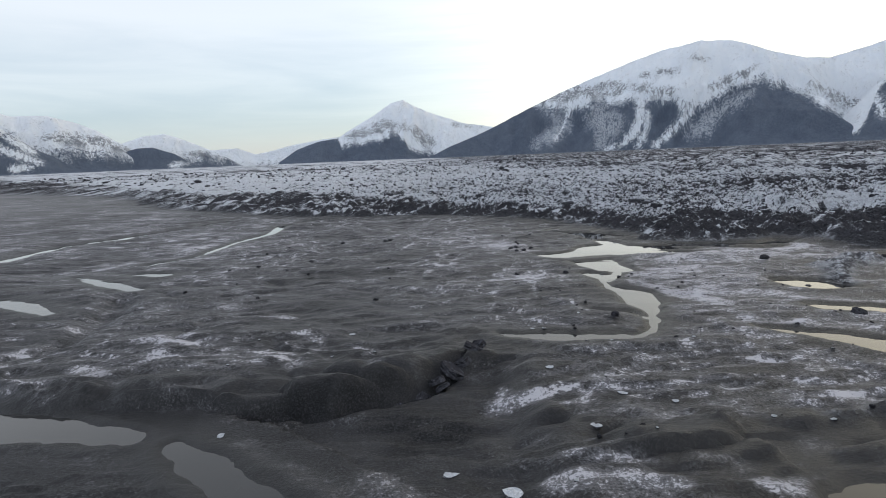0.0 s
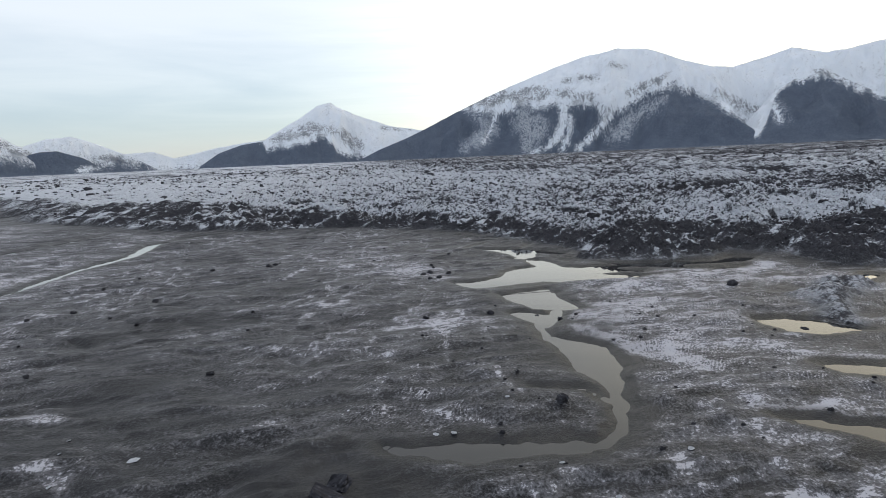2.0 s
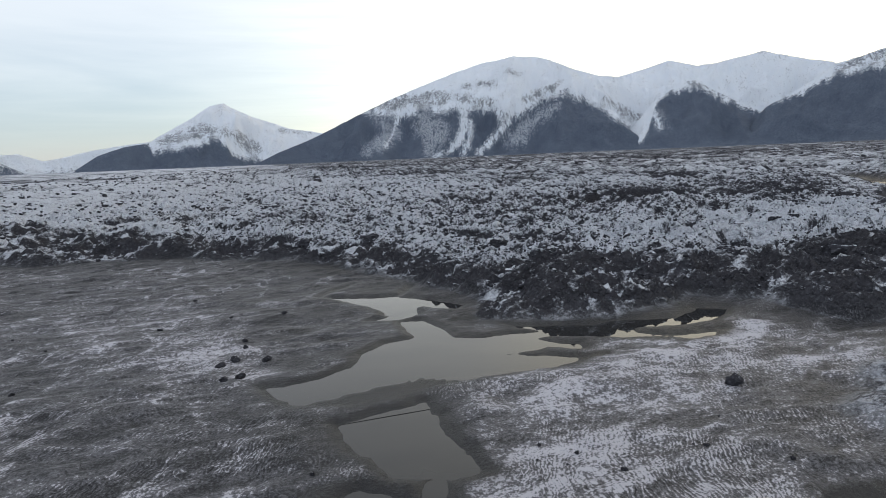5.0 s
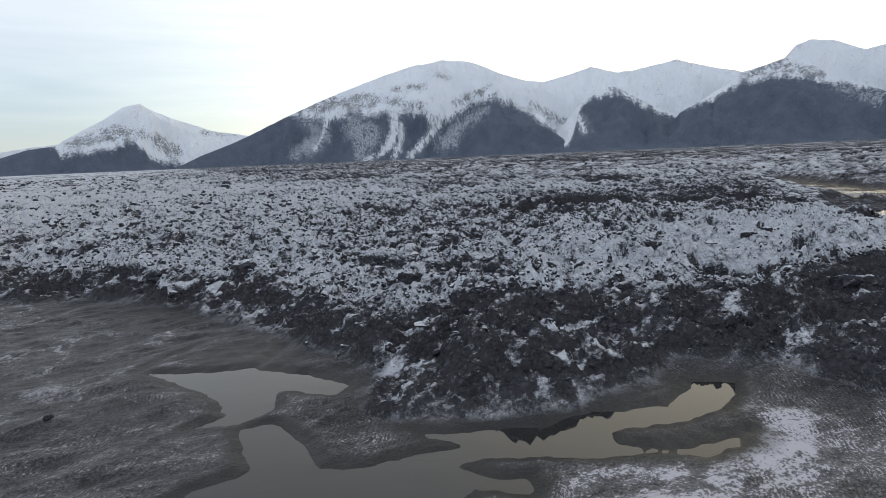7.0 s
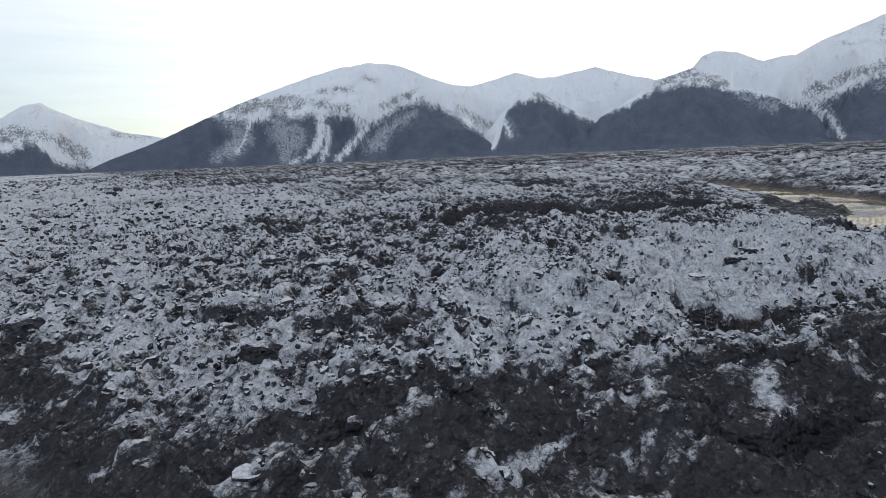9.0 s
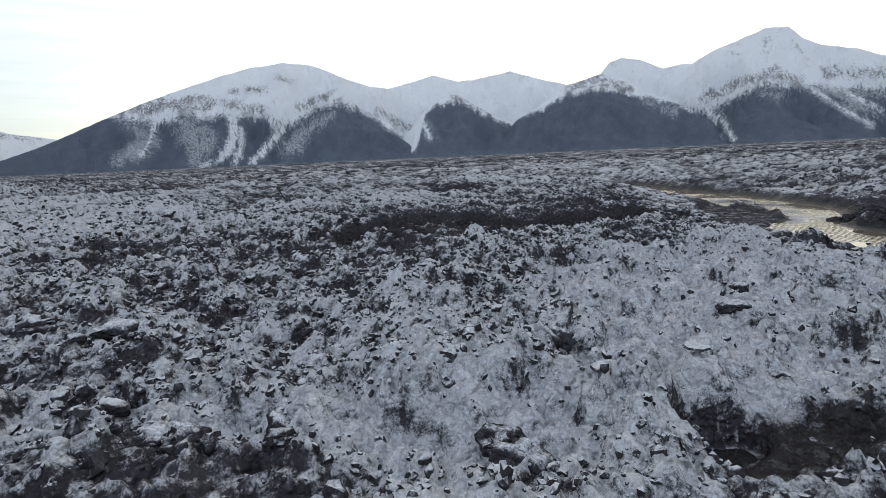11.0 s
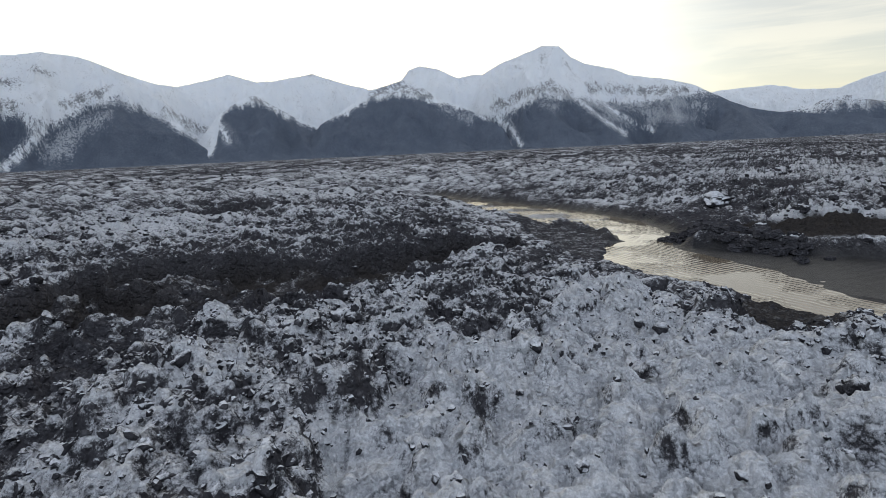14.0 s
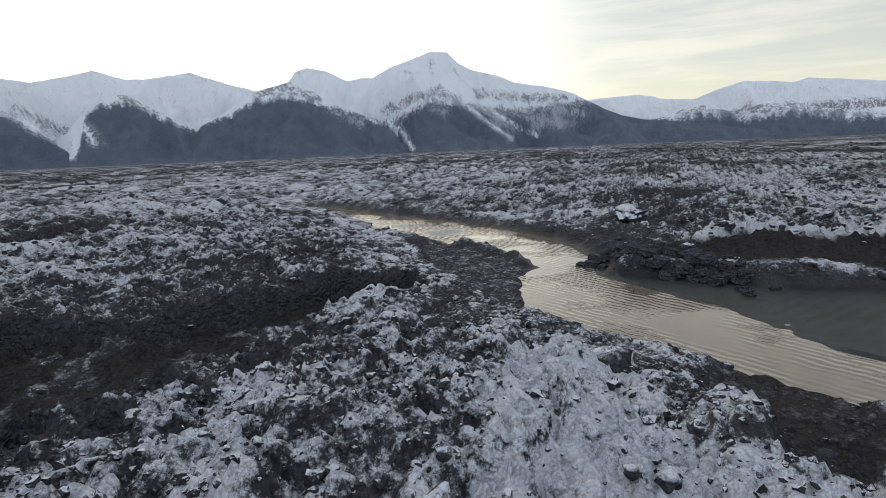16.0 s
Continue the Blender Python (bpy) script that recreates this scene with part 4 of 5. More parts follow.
    mountain("broad domed snowy mountain with avalanche chutes through forest", 3300,
             [[(-1.1, 3650, 0.05), (1.2, 3750, 1.9), (4.0, 3900, 3.7), (6.9, 4020, 5.9), (9.8, 4120, 8.35), (11.6, 4150, 9.65), (14.4, 4180, 11.55), (17, 4220, 13.2), (19.4, 4250, 14.6), (21.9, 4250, 15.7), (24.5, 4250, 16.35), (27.0, 4250, 15.9), (28.7, 4280, 14.75), (30.4, 4320, 13.5), (32.5, 4400, 12.25), (34.2, 4500, 11.95), (36.3, 4600, 12.7), (38.5, 4650, 13.8), (39.6, 4650, 13.3), (41, 4650, 12.6), (42.4, 4650, 12.7), (44.4, 4650, 13.3), (46.1, 4650, 13.8), (47.5, 4650, 12.9), (49.2, 4630, 12.0), (51.2, 4600, 11.1)],
              [(12.6, 4150, 9.9), (12.0, 3800, 6.0), (11.0, 3420, 0.6)], [(18.7, 4250, 14.5), (16.8, 3900, 8.2), (14.6, 3400, 0.6)], [(22.2, 4250, 15.8), (21.6, 3850, 7.6), (20.6, 3400, 0.6)],
              [(28, 4250, 15.5), (28.8, 3850, 10.2), (28.9, 3600, 6.4), (29.0, 3400, 1.6)], [(28.8, 3850, 10.0), (32.0, 3700, 7.6), (35.4, 3500, 3.4)], [(28.8, 3850, 9.8), (25.4, 3600, 5.0), (23.6, 3400, 1.0)]],
             ((-2, 12), (8.8, 10), (9.8, 8.35), (13.2, 7.2), (15.2, 8.4), (16.6, 7.8), (18.7, 8.3), (21, 7.65), (22.9, 7.2), (24.8, 6.4), (26.6, 8.2), (27.9, 9.4), (29.2, 9.9), (30.6, 9.1), (32.2, 7.5), (33.9, 5.3), (35.8, 3.5), (37.5, 1.4), (39, 4), (51, 4)),
             (((19.4, 9.2, .4), (19.5, 4.9, .42), (18.75, 2.6, .34), (17.9, 1.2, .26), (16.5, 0.3, .16)), ((20.1, 5.8, .16), (20.0, 3.4, .14), (19.3, 0.8, .2)),
              ((26.1, 10.3, .3), (24.5, 7.7, .34), (23.7, 5.5, .26), (22.6, 3.4, .22), (21.0, 0.9, .3)), ((22.9, 7.6, .2), (23.3, 5.3, .1)), ((32.4, 8.8, .4), (34.9, 5.4, .5), (36.8, 3.0, .4), (37.5, 1.4, .14)), ((13.0, 7.6, .15), (12.4, 4.6, .1), (11.6, 2.4, .05))),
             (((11, 7.0, .5), (12.6, 4.5, .8), (9.8, 1.8, .4)), ((15.2, 6.6, 1.0), (16.5, 4.2, 1.6), (15.9, 1.4, .8)), ((28.6, 7.9, .4), (26.4, 5.7, .7), (24.2, 2.6, .7)), ((34.2, 7.4, .5), (36.8, 4.2, .5))),
             (((10.6, 9.0, .5), (14.4, 9.9, .7), (18.2, 10.2, .6), (22, 9.0, .5)), ((28.9, 11.9, .22), (28.0, 10.6, .45), (25.6, 9.4, .3)), ((19.4, 11.8, .3), (22.4, 12.2, .35)), ((24, 14, .2), (25, 13.2, .2)), ((33, 8.0, .3), (36.4, 4.8, .5))), columns=560, rows=120, seed=4, steep=0.72)
    mountain("forested spur with a snow-dusted crest below the high ridge", 3300,
             [[(33.6, 3600, 0.1), (35.2, 3640, 3.2), (36.4, 3680, 5.6), (37.2, 3720, 7.4), (38.6, 3850, 9.05), (40.0, 3950, 10.3), (40.6, 3950, 10.65), (41.7, 3930, 9.4), (43.9, 3880, 7.05), (46.1, 3800, 4.95), (48, 3750, 4.0), (50, 3700, 2)], [(40.6, 3950, 10.5), (40.8, 3650, 6.0), (41.2, 3380, 0.8)], [(43.9, 3880, 6.9), (44.6, 3560, 3.2), (45.0, 3380, 0.8)]],
             ((33, -1), (36.4, 1.2), (37.0, 4.0), (37.6, 7.4), (38.6, 8.8), (40.0, 9.6), (41.2, 9.2), (42.4, 7.9), (44, 6.7), (46, 4.6), (50, 3.8)), (((37.2, 6.6, .1), (37.6, 4.6, .14), (37.9, 3.3, .1)),), (((37.5, 5.6, .3), (38.0, 3.6, .25)),), (((40.2, 10.2, .25), (41.6, 9.2, .25), (44, 7.0, .2)),), columns=220, rows=60, seed=5, steep=0.8, rug=0.7, soft=0.6)
    mountain("forested spur with a snowy crest in front of the high mountain", 3300,
             [[(45.0, 3600, 2.0), (46.4, 3650, 5.6), (48.4, 3750, 7.5), (51.4, 3900, 10.7), (54.0, 3970, 12.2), (54.8, 3980, 12.55), (56.3, 3930, 11.3), (58, 3860, 9.0), (60, 3800, 7.75), (62.2, 3700, 5.8), (64.2, 3560, 3.6), (65.2, 3450, 0.1)], [(54.8, 3980, 12.3), (54.6, 3650, 7.0), (54, 3380, 1.0)], [(58, 3860, 8.8), (59.0, 3500, 3.6), (59.6, 3360, 0.8)]],
             ((45, 5.0), (48.4, 7.0), (52.2, 9.7), (55.1, 9.7), (57.7, 8.4), (61, 6.7), (62.2, 5.6), (66, 5)), crags=(((51.6, 10.4, .4), (54.3, 11.6, .6), (57, 9.6, .4)),), dusted=(((58, 7.6, .2), (61, 5.6, .3)),), columns=240, rows=70, seed=8, steep=0.8, rug=0.7, soft=0.6)
    mountain("high craggy snowy mountain with forested lower slopes", 3300,
             [[(46.4, 4750, 9.5), (51.7, 4600, 11.1), (54.3, 4500, 12.2), (55.2, 4450, 14.0), (56.2, 4450, 14.6), (58.1, 4450, 13.9), (60.0, 4450, 12.35), (61.4, 4450, 12.85), (62.3, 4450, 12.75), (63.9, 4420, 14.2), (66, 4380, 15.5), (67.6, 4350, 16.4), (68.0, 4350, 16.65), (69.6, 4350, 16.5), (70.7, 4350, 14.6), (72, 4350, 13.4), (74.4, 4350, 12.3), (76.1, 4350, 11.0), (79.1, 4320, 10.0), (81.3, 4300, 8.9), (83, 4250, 7.3), (84.4, 4220, 5.9), (86, 4200, 4.7), (88, 4150, 3.9), (92, 4050, 3.0), (98, 4000, 1.2)],
              [(68.6, 4350, 16.4), (68.5, 3900, 9.6), (69.2, 3600, 5.6), (70, 3400, 1.2)], [(72.2, 4350, 13.6), (73.2, 3850, 7.8), (75, 3450, 1.6)], [(78.7, 4350, 10.4), (79.6, 3900, 6.0), (80.6, 3480, 1.2)], [(83.9, 4250, 7.2), (85.5, 3800, 3.6), (87, 3480, 0.8)]],
             ((46, 4), (62.2, 5.8), (64.4, 5.4), (66, 7.5), (67.6, 8.5), (69.2, 8.3), (70.8, 7.9), (72.4, 7.2), (75, 6.6), (79, 6.9), (81.3, 7.2), (83.2, 7.2), (85, 8), (98, 9)),
             (((63.6, 6.0, .2), (64.4, 3.4, .09), (64.15, 2.4, .07), (64.7, 0.4, .08)), ((64.6, 4.6, .09), (65.0, 3.5, .07), (65.8, 0.8, .1)), ((71.4, 7.6, .06), (73.4, 4.6, .03), (75.6, 1.8, .01)), ((73.4, 7.0, .05), (76, 4.0, .02), (78, 2.2, .01))),
             (((71.4, 8.2, .5), (74.4, 5.2, .6), (76.4, 3.4, .3)), ((74.4, 8.0, .8), (78, 4.9, .9), (81.6, 3.6, .4)), ((79, 6.6, .7), (82.4, 5.2, .5)), ((68, 7.4, .3), (69.4, 6.6, .3))),
             (((68, 15.2, .12), (68, 13.4, .12)), ((70, 14.4, .2), (70.6, 12.8, .14)), ((65, 13.6, .12), (66.6, 13.1, .12)), ((63.6, 7.4, .6), (66.6, 9.6, .5), (68.7, 10.2, .5), (70.6, 8.6, .5)), ((72.4, 9.4, .4), (77, 8.4, .5), (81, 8.0, .4))), columns=520, rows=110, seed=6, steep=0.74)
    mountain("distant snowy range half lost in cloud", 4400,
             [[(81, 4800, 6.8), (83.8, 4800, 7.6), (87.5, 4800, 7.8), (90, 4800, 6.8), (92.3, 4800, 6.5), (94, 4800, 7.7), (96.1, 4800, 8.7), (98.2, 4800, 8.35), (99.7, 4800, 7.9), (100.8, 4800, 8.4), (103, 4800, 7.8), (106, 4800, 7.1), (124, 4800, 5)]], ((81, 2), (124, 2)), crags=(((92, 4, .4), (106, 4, .5)),), seed=7, steep=1.0)
    mountain("forested foothills with snowy crests at the far end of the inlet", 4050,
             [[(83, 4300, 0.05), (86, 4350, 3.2), (88.8, 4400, 3.8), (90.2, 4400, 4.2), (91.7, 4400, 5.5), (93.1, 4400, 5.5), (94.8, 4400, 4.5), (95.9, 4400, 3.6), (97.2, 4400, 5.0), (99.3, 4400, 5.7), (101, 4400, 4.3), (103.4, 4400, 3.5), (106, 4400, 3.6), (124, 4400, 3)]],
             ((83, 9), (88, 4.6), (90.6, 3.6), (92.4, 4.2), (95, 3.6), (97.4, 3.4), (100, 3.7), (103, 2.6), (124, 2.4)), crags=(((91, 4.6, .4), (99, 4.4, .6), (105, 3, .4)),), seed=12, steep=1.0, soft=0.8)


# ---- loose ice ----
def ice_shape(seed, cuts=2, flat=0.62, rough=0.22):
    """A crumbling lump of ice: a ball knocked about and shorn off on a few sides, as places and triangles."""
    r = random.Random(seed)
    bm = bmesh.new()
    bmesh.ops.create_icosphere(bm, subdivisions=cuts, radius=1.0)
    shorn = [(Vector((r.gauss(0, 1), r.gauss(0, 1), r.gauss(0, 0.6))).normalized(), 0.55 + 0.3 * r.random()) for _ in range(6)]
    shift = Vector((seed * 3.1, seed * 1.7, 0))
    for v in bm.verts:
        p = v.co.copy()
        for normal, far in shorn:
            p -= normal * max(0.0, p.dot(normal) - far) * 0.9
        p += p.normalized() * rough * (noise.noise(v.co * 1.9 + shift) + 0.5 * noise.noise(v.co * 4.3 + shift))
        v.co = (p.x * 1.1, p.y * (0.75 + 0.1 * (seed % 3)), p.z * flat)
    bm.verts.index_update()
    co = np.array([v.co[:] for v in bm.verts])
    f = np.array([[v.index for v in face.verts] for face in bm.faces])
    bm.free()
    return co, f


SHAPES = [ice_shape(100 + k, 2, 0.6, 0.34) for k in range(14)]
CRUMBS = [ice_shape(200 + k, 1, 0.66, 0.40) for k in range(14)]
CLODS = [ice_shape(240 + k, 2, 0.80, 0.62) for k in range(18)]


def scatter(name, label, x, y, size, sink, mat, seed, shapes, category="ice", tilt=0.4, frost_shift=0.0, smooth=True):
    """Many broken blocks as one mesh, each half sunk in the ground."""
    r = np.random.default_rng(seed)
    z, ice, frost, wet, bare = plan(x, y)
    cos, fs, fr, base = [], [], [], 0
    pick = r.integers(0, len(shapes), len(x))
    for k, (co, f) in enumerate(shapes):
        at = np.nonzero(pick == k)[0]
        if not len(at):
            continue
        a, b, c = r.uniform(0, 6.283, len(at)), r.normal(0, tilt, len(at)), r.normal(0, tilt, len(at))
        ca, sa, cb, sb, cc, sc = np.cos(a), np.sin(a), np.cos(b), np.sin(b), np.cos(c), np.sin(c)
        s = size[at] * 0.5
        p = co[None] * (s[:, None] * r.uniform(0.75, 1.3, (len(at), 1)))[..., None]
        px, py, pz = p[..., 0], p[..., 1], p[..., 2]
        py, pz = py * cb[:, None] - pz * sb[:, None], py * sb[:, None] + pz * cb[:, None]
        px, pz = px * cc[:, None] + pz * sc[:, None], -px * sc[:, None] + pz * cc[:, None]
        px, py = px * ca[:, None] - py * sa[:, None], px * sa[:, None] + py * ca[:, None]
        px, py, pz = px + x[at][:, None], py + y[at][:, None], pz + (z[at] + s * sink)[:, None]
        cos.append(np.stack([px, py, pz], -1).reshape(-1, 3))
        fs.append((f[None] + (np.arange(len(at)) * len(co))[:, None, None]).reshape(-1, 3) + base)
        fr.append(np.repeat(np.clip(frost[at] + frost_shift + r.normal(0, 0.15, len(at)), 0, 1), len(co)))
        base += len(at) * len(co)
    me = mesh_from(name, np.concatenate(cos), np.concatenate(fs), mat, smooth, frost=np.concatenate(fr))
    return tagged(new(name, me), label, category, kind="stuff")


def sow(count, seed, inner, outer, keep):
    """Places in the ice field, between two distances from its middle, thinned by keep(x, y)."""
    r = np.random.default_rng(seed)
    a = np.radians(r.uniform(-58, 112, count))
    d = inner + (outer - inner) * r.random(count) ** (0.5 if inner < 1 else 1.0)
    x, y = 22 + d * np.sin(a), 33 + d * np.cos(a)
    k = r.random(count) < keep(x, y)
    return x[k], y[k]


def ice_cover(x, y):
    z, ice, frost, wet, bare = plan(x, y)
    snow = ease(region(x, y, SNOWY), 0, 0.8)
    return ice * np.clip(0.06 + frost * 1.6, 0.4, 1) * (1 - 0.86 * snow) * (wet < 0.3) * (1 - 0.93 * bare) * (0.45 + 0.55 * ease(region(x, y, FROSTED), -1.0, 1.0))


def build_rubble():
    x, y = sow(36000, 3, 0.0, 30.0, ice_cover)
    size = np.random.default_rng(5).lognormal(math.log(0.12), 0.38, len(x)).clip(0.06, 0.3)
    scatter("ice_rubble", "small crumbs of dirty ice with frosted tops", x, y, size, -0.15, ICE, 6, CRUMBS, frost_shift=0.0, tilt=0.7, smooth=False)
    x, y = sow(9000, 23, 0.0, 34.0, ice_cover)
    size = np.random.default_rng(25).lognormal(math.log(0.20), 0.30, len(x)).clip(0.1, 0.45)
    scatter("ice_rubble", "crumbled lumps of dirty ice with frosted tops", x, y, size, -0.30, ICE, 26, CLODS, frost_shift=0.0, tilt=0.7, smooth=False)
    x, y = sow(15000, 13, 31.0, 75.0, ice_cover)
    size = np.random.default_rng(14).lognormal(math.log(0.30), 0.42, len(x)).clip(0.15, 0.8)
    scatter("ice_rubble", "crumbled dirty ice with frosted tops", x, y, size, -0.2, ICE, 17, CRUMBS, frost_shift=-0.06)
    x, y = sow(1400, 4, 0.0, 50.0, ice_cover)
    size = np.random.default_rng(15).lognormal(math.log(0.34), 0.32, len(x)).clip(0.2, 0.8)
    scatter("ice_rubble", "broken lumps of dirty ice with frosted tops", x, y, size, -0.2, ICE, 16, SHAPES)
    x, y = sow(18000, 8, 70.0, 420.0, ice_cover)
    d = np.hypot(x - 22, y - 33)
    size = np.random.default_rng(9).lognormal(math.log(0.42), 0.4, len(x)).clip(0.2, 1.8) * (0.8 + d / 260)
    scatter("ice_rubble", "far field of broken dirty ice with frosted tops", x, y, size, -0.05, ICE, 10, CRUMBS, frost_shift=-0.12)


# ---- single blocks, slabs, plates and clods ----
def part(name, me, parent, label=""):
    """Links a mesh as one part of a thing."""
    ob = new(name, me)
    ob.parent = parent
    if label:
        ob["label"] = label
    return ob


def block_meshes(seed, flat, body_frost, cap_frost):
    """A weathered block of ice about 1 m across, and the crust of frost that lies on its upper faces."""
    co, f = ice_shape(seed, 3, flat, 0.30)
    rough = np.array([noise.fractal(Vector(p) * 3.4 + Vector((seed, 0, 0)), 0.7, 2.0, 3) for p in co])
    co = co * (0.5 + 0.12 * rough)[:, None]
    body = mesh_from("ice_block", co, f, ICE, False, frost=np.full(len(co), body_frost))
    bm = bmesh.new()
    bmesh.ops.create_icosphere(bm, subdivisions=3, radius=1.0)
    ball = np.array([v.co[:] for v in bm.verts])
    bm.free()
    lid = f[ball[f][:, :, 2].mean(1) > 0.5 + 0.12 * np.sin(seed + 3 * np.arctan2(ball[f][:, :, 1].mean(1), ball[f][:, :, 0].mean(1)))]
    used, back = np.unique(lid, return_inverse=True)
    upper = co[used] * 1.02 + np.array([0, 0, 0.022])
    under = co[used] - np.array([0, 0, 0.02])
    back = back.reshape(lid.shape)
    k = len(used)
    edges = {}
    for tri in back:
        for p, q in ((tri[0], tri[1]), (tri[1], tri[2]), (tri[2], tri[0])):
            edges[(p, q)] = edges.get((q, p), 0) + 1
    rim = [(p, q) for (p, q) in edges if (q, p) not in edges]
    skirt = np.array([[p, p + k, q + k] for p, q in rim] + [[p, q + k, q] for p, q in rim]).reshape(-1, 3)
    cap = mesh_from("frost_cap", np.concatenate([upper, under]), np.concatenate([back, back[:, ::-1] + k, skirt]), ICE, True, frost=np.full(2 * k, cap_frost))
    return body, cap


BLOCKS = [block_meshes(300 + k, 0.50 + 0.06 * (k % 4), 0.48, 0.62) for k in range(8)]
MUDDY = [block_meshes(320 + k, 0.55 + 0.06 * (k % 4), 0.12, 0.45) for k in range(6)]
PALE = [block_meshes(340 + k, 0.7, 1.6, 1.6) for k in range(2)]


def ground_at(x, y):
    return float(plan(np.array([x]), np.array([y]))[0][0])


def ice_block(x, y, size, seed, kind, label, group="", sink=-0.06):
    r = random.Random(seed)
    body, cap = kind[seed % len(kind)]
    ob = tagged(new("ice_block"), label, "ice block", group)
    s = size * (0.9 + 0.2 * r.random())
    ob.matrix_world = pose(x, y, ground_at(x, y) + size * sink, r.uniform(-9, 9), r.uniform(-9, 9), r.uniform(0, 360)) @ Matrix.Diagonal((s, s, s * (0.85 + 0.3 * r.random()), 1))
    part("core", body, ob)
    part("frost_cap", cap, ob, "thin white crust of frost")
    return ob


def slab_mesh(seed, thick):
    """A flat plate with a broken outline."""
    r = random.Random(seed)
    bm = bmesh.new()
    n = 9
    ring = [bm.verts.new((math.cos(k * 6.283 / n + r.uniform(-.2, .2)) * r.uniform(.38, .54), math.sin(k * 6.283 / n + r.uniform(-.2, .2)) * r.uniform(.30, .46), 0)) for k in range(n)]
    top = bmesh.ops.extrude_face_region(bm, geom=[bm.faces.new(ring)])
    for v in (g for g in top["geom"] if isinstance(g, bmesh.types.BMVert)):
        v.co = (v.co.x * 0.93, v.co.y * 0.93, thick * (0.8 + 0.4 * r.random()))
    bmesh.ops.recalc_face_normals(bm, faces=bm.faces[:])
    bmesh.ops.triangulate(bm, faces=bm.faces[:])
    bm.verts.index_update()
    co = np.array([v.co[:] for v in bm.verts])
    f = np.array([[v.index for v in face.verts] for face in bm.faces])
    bm.free()
    return co, f


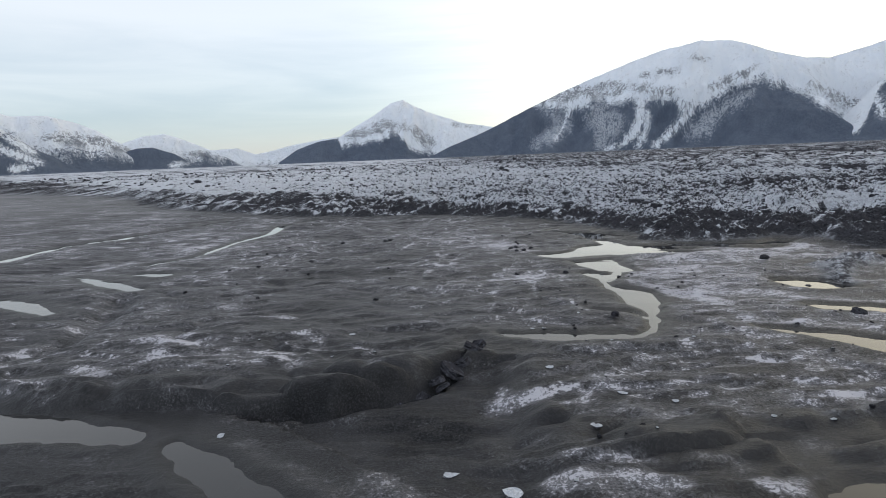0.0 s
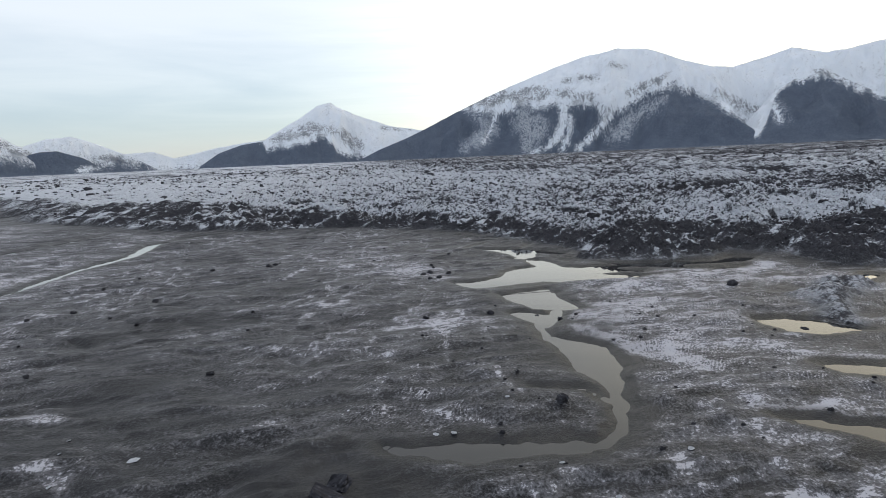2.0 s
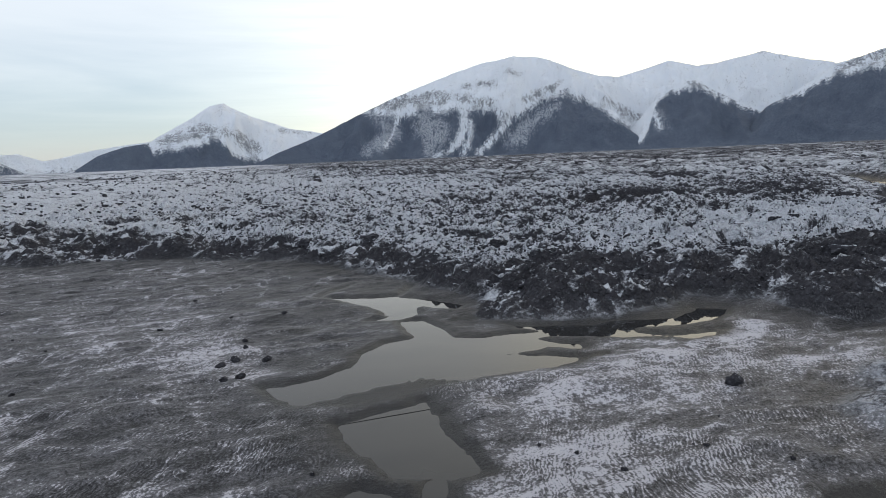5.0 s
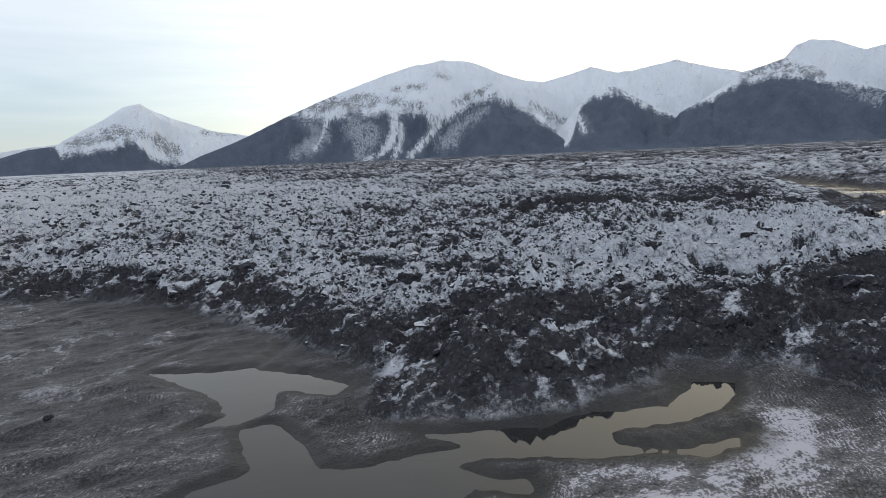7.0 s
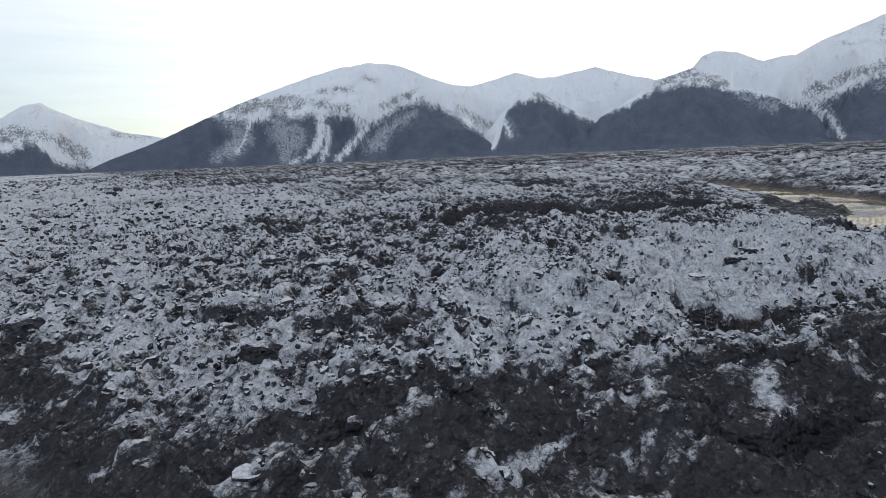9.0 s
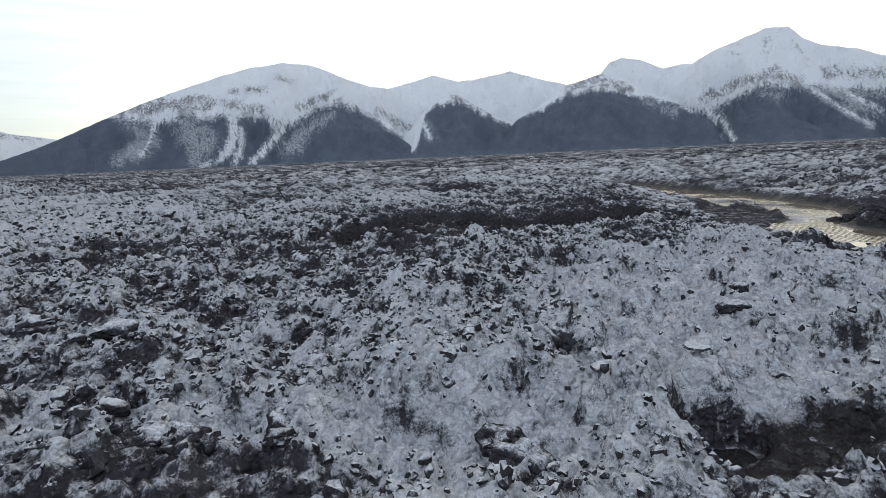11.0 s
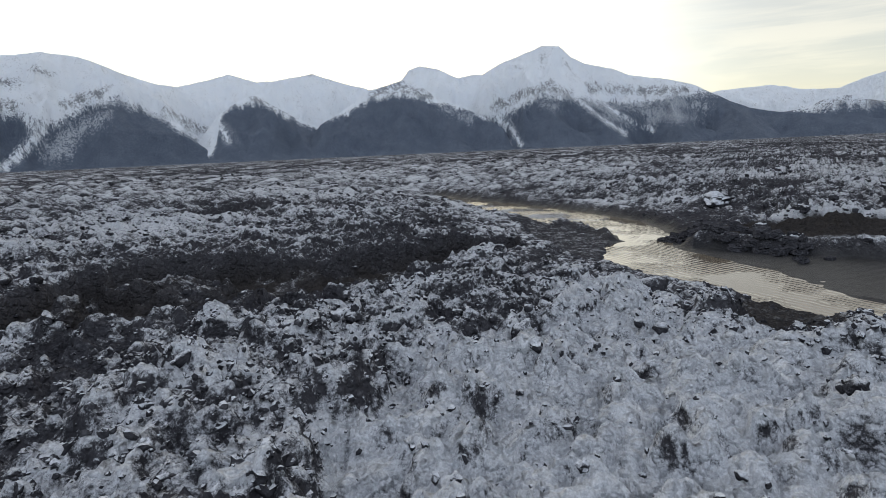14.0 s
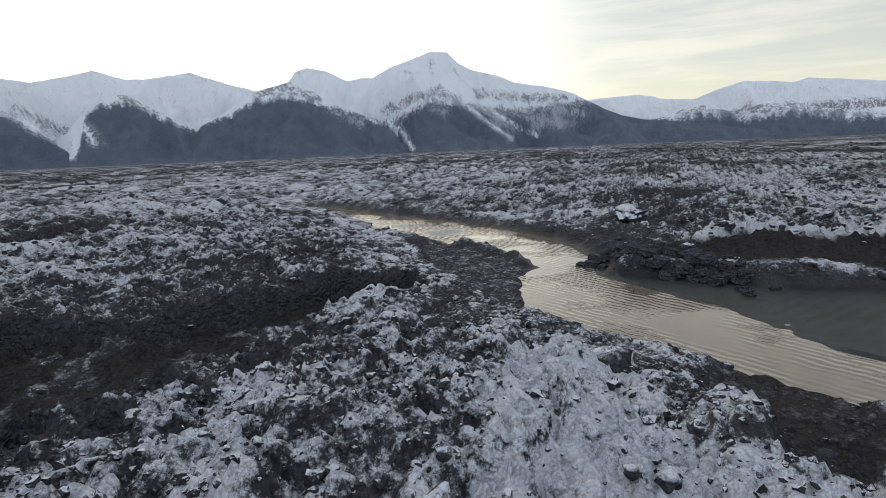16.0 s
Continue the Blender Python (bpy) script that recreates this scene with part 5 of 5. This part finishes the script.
def build_blocks():
    mud, frosted = "mud-darkened block of ice with a thin crust of frost", "weathered block of dirty ice with a white frosted top"
    for k, (x, y, size) in enumerate(((24.8, 41.2, 1.25), (11.7, 50.6, 1.3), (8.2, 52.4, 1.1), (16.6, 42.8, .9), (21.8, 38.3, 1.0), (29.2, 35.2, 1.6), (26.4, 34.6, .8), (24.9, 41.9, .9), (48.2, 46.6, 1.5), (19.9, 46.0, 1.0), (28.5, 43.8, 1.2))):
        ice_block(x, y, size, 40 + k, MUDDY, mud, "muddy ice blocks along the bank", -0.14)
    for k, (x, y, size) in enumerate(((31.2, 37.7, 1.1), (32.3, 41.5, .75), (35.2, 41.6, .6), (34.6, 42.4, .6), (19.6, 53.0, 1.2), (21.3, 51.3, 1.2), (20.8, 45.2, 1.2), (22.3, 44.0, 1.0), (51.0, 54.1, 1.2), (69.4, 41.9, 1.1), (66.6, 44.0, 1.0), (40.9, 48.2, .9), (46.0, 45.6, .9))):
        ice_block(x, y, size, 60 + k, BLOCKS, frosted, "frosted ice blocks")
    ice_block(76.5, 47.7, 2.0, 3, PALE, "clean white block of ice standing out of the field", "", 0.16)
    # more of the same, thrown over the field by the tide
    x, y = sow(900, 21, 0.0, 42.0, ice_cover)
    for k in range(min(60, len(x))):
        ice_block(float(x[k]), float(y[k]), 0.28 + 0.3 * ((k * 37) % 100) / 100, 100 + k, BLOCKS, frosted, "frosted ice blocks")
    # cracked slabs of muddy ice on the stream's far bank
    shapes = []
    for k in range(6):
        co, f = slab_mesh(400 + k, 0.26)
        shapes.append(mesh_from("muddy_ice_chunk", co, f, ICE, False, frost=np.full(len(co), -0.25 + 0.06 * (k % 3))))
    r = random.Random(77)
    for x, y, s, lean in ((-0.6, 14.5, .5, 30), (-0.2, 14.9, .6, -25), (0.2, 15.3, .7, 28), (0.5, 15.7, .6, -20), (0.9, 16.1, .6, 26), (1.1, 16.6, .5, -30), (-1.2, 14.0, .5, 20), (0.0, 14.4, .45, -34), (-2.2, 13.7, .45, 22)):
        ob = tagged(new("muddy_ice_chunk", shapes[int(s * 10) % 6]), "slab of dark mud broken off along the crack", "mud chunk", "slabs broken off along the crack")
        ob.matrix_world = pose(x, y, ground_at(x, y) + 0.02, lean, lean * 0.4, 40 + 50 * x) @ Matrix.Diagonal((s, s * 1.5, s, 1))
    for k in range(84):
        t = k / 83
        x = 66.4 - 5.0 * t + r.uniform(-1.2, 1.6)
        y = 48.6 - 7.2 * t + r.uniform(-1.0, 1.0)
        ob = tagged(new("muddy_ice_chunk", shapes[k % 6]), "cracked slab of dark muddy ice on the stream bank", "ice chunk", "cracked slabs on the stream bank")
        s = r.uniform(0.6, 1.15)
        ob.matrix_world = pose(x, y, max(ground_at(x, y), STREAM_LEVEL) - 0.02, r.uniform(-14, 14), r.uniform(-14, 14), r.uniform(0, 360)) @ Matrix.Diagonal((s, s, s, 1))
    # thin pale plates of ice stranded on the mud and snow
    shapes = []
    for k in range(6):
        co, f = slab_mesh(420 + k, 0.07)
        shapes.append(mesh_from("ice_plate", co, f, ICE, False, frost=np.full(len(co), 1.0)))
    spots = [(-5.1, 12.1, .25), (0.1, 10.3, .4), (1.2, 9.3, .5), (15.4, 38.7, .6), (16.2, 38.2, .35), (29.1, 40.8, .6), (27.4, 41.6, .7), (27.0, 40.9, .5), (4.4, 13.1, .3), (5.5, 12.6, .25), (-3.0, 18.4, .3), (2.9, 14.6, .3), (3.3, 11.5, .3)]
    for k in range(60):
        spots.append((r.uniform(-8, 12), r.uniform(9, 20), r.uniform(.08, .2)))
    for k, (x, y, s) in enumerate(spots):
        z = ground_at(x, y)
        if k > 12 and z < 0.0:
            continue
        ob = tagged(new("ice_plate", shapes[k % 6]), "thin white plate of ice stranded on dark mud", "ice plate", "ice plates on the flat")
        ob.matrix_world = pose(x, y, z - 0.015, r.uniform(-5, 5), r.uniform(-5, 5), r.uniform(0, 360)) @ Matrix.Diagonal((s, s, max(s, .4), 1))
    # clods of mud on the flat
    shapes = []
    for k in range(6):
        co, f = ice_shape(440 + k, 2, 0.6, 0.35)
        shapes.append(mesh_from("mud_clod", co * 0.5, f, ICE, False, frost=np.full(len(co), 0.0)))
    spots = [(6.0, 18.8, .34), (15.1, 22.6, .4), (14.0, 18.2, .45), (4.4, 34.4, .3), (4.6, 33.0, .3), (5.0, 33.0, .28), (6.1, 26.8, .3), (-6.6, 38.7, .3), (-3.7, 39.0, .4), (16.4, 27.9, .5), (7.7, 26.3, .2), (8.3, 25.6, .2), (-7.5, 32.7, .4), (-3.4, 39.3, .3), (4.8, 34.8, .3), (5.7, 34.5, .3)]
    for k in range(170):
        a = r.random()
        spots.append((r.uniform(3, 17), r.uniform(9, 28), r.uniform(.05, .15)) if a < .8 else (r.uniform(-12, 8), r.uniform(22, 50), r.uniform(.1, .26)))
    for k, (x, y, s) in enumerate(spots):
        z = ground_at(x, y)
        if k > 15 and z < 0.0:
            continue
        ob = tagged(new("mud_clod", shapes[k % 6]), "dark clod of frozen mud lying on the tidal flat", "mud clod", "mud clods on the flat")
        ob.matrix_world = pose(x, y, z + s * 0.12, r.uniform(-15, 15), r.uniform(-15, 15), r.uniform(0, 360)) @ Matrix.Diagonal((s, s, s, 1))


build_ground()
build_water()
build_mountains()
build_rubble()
build_blocks()
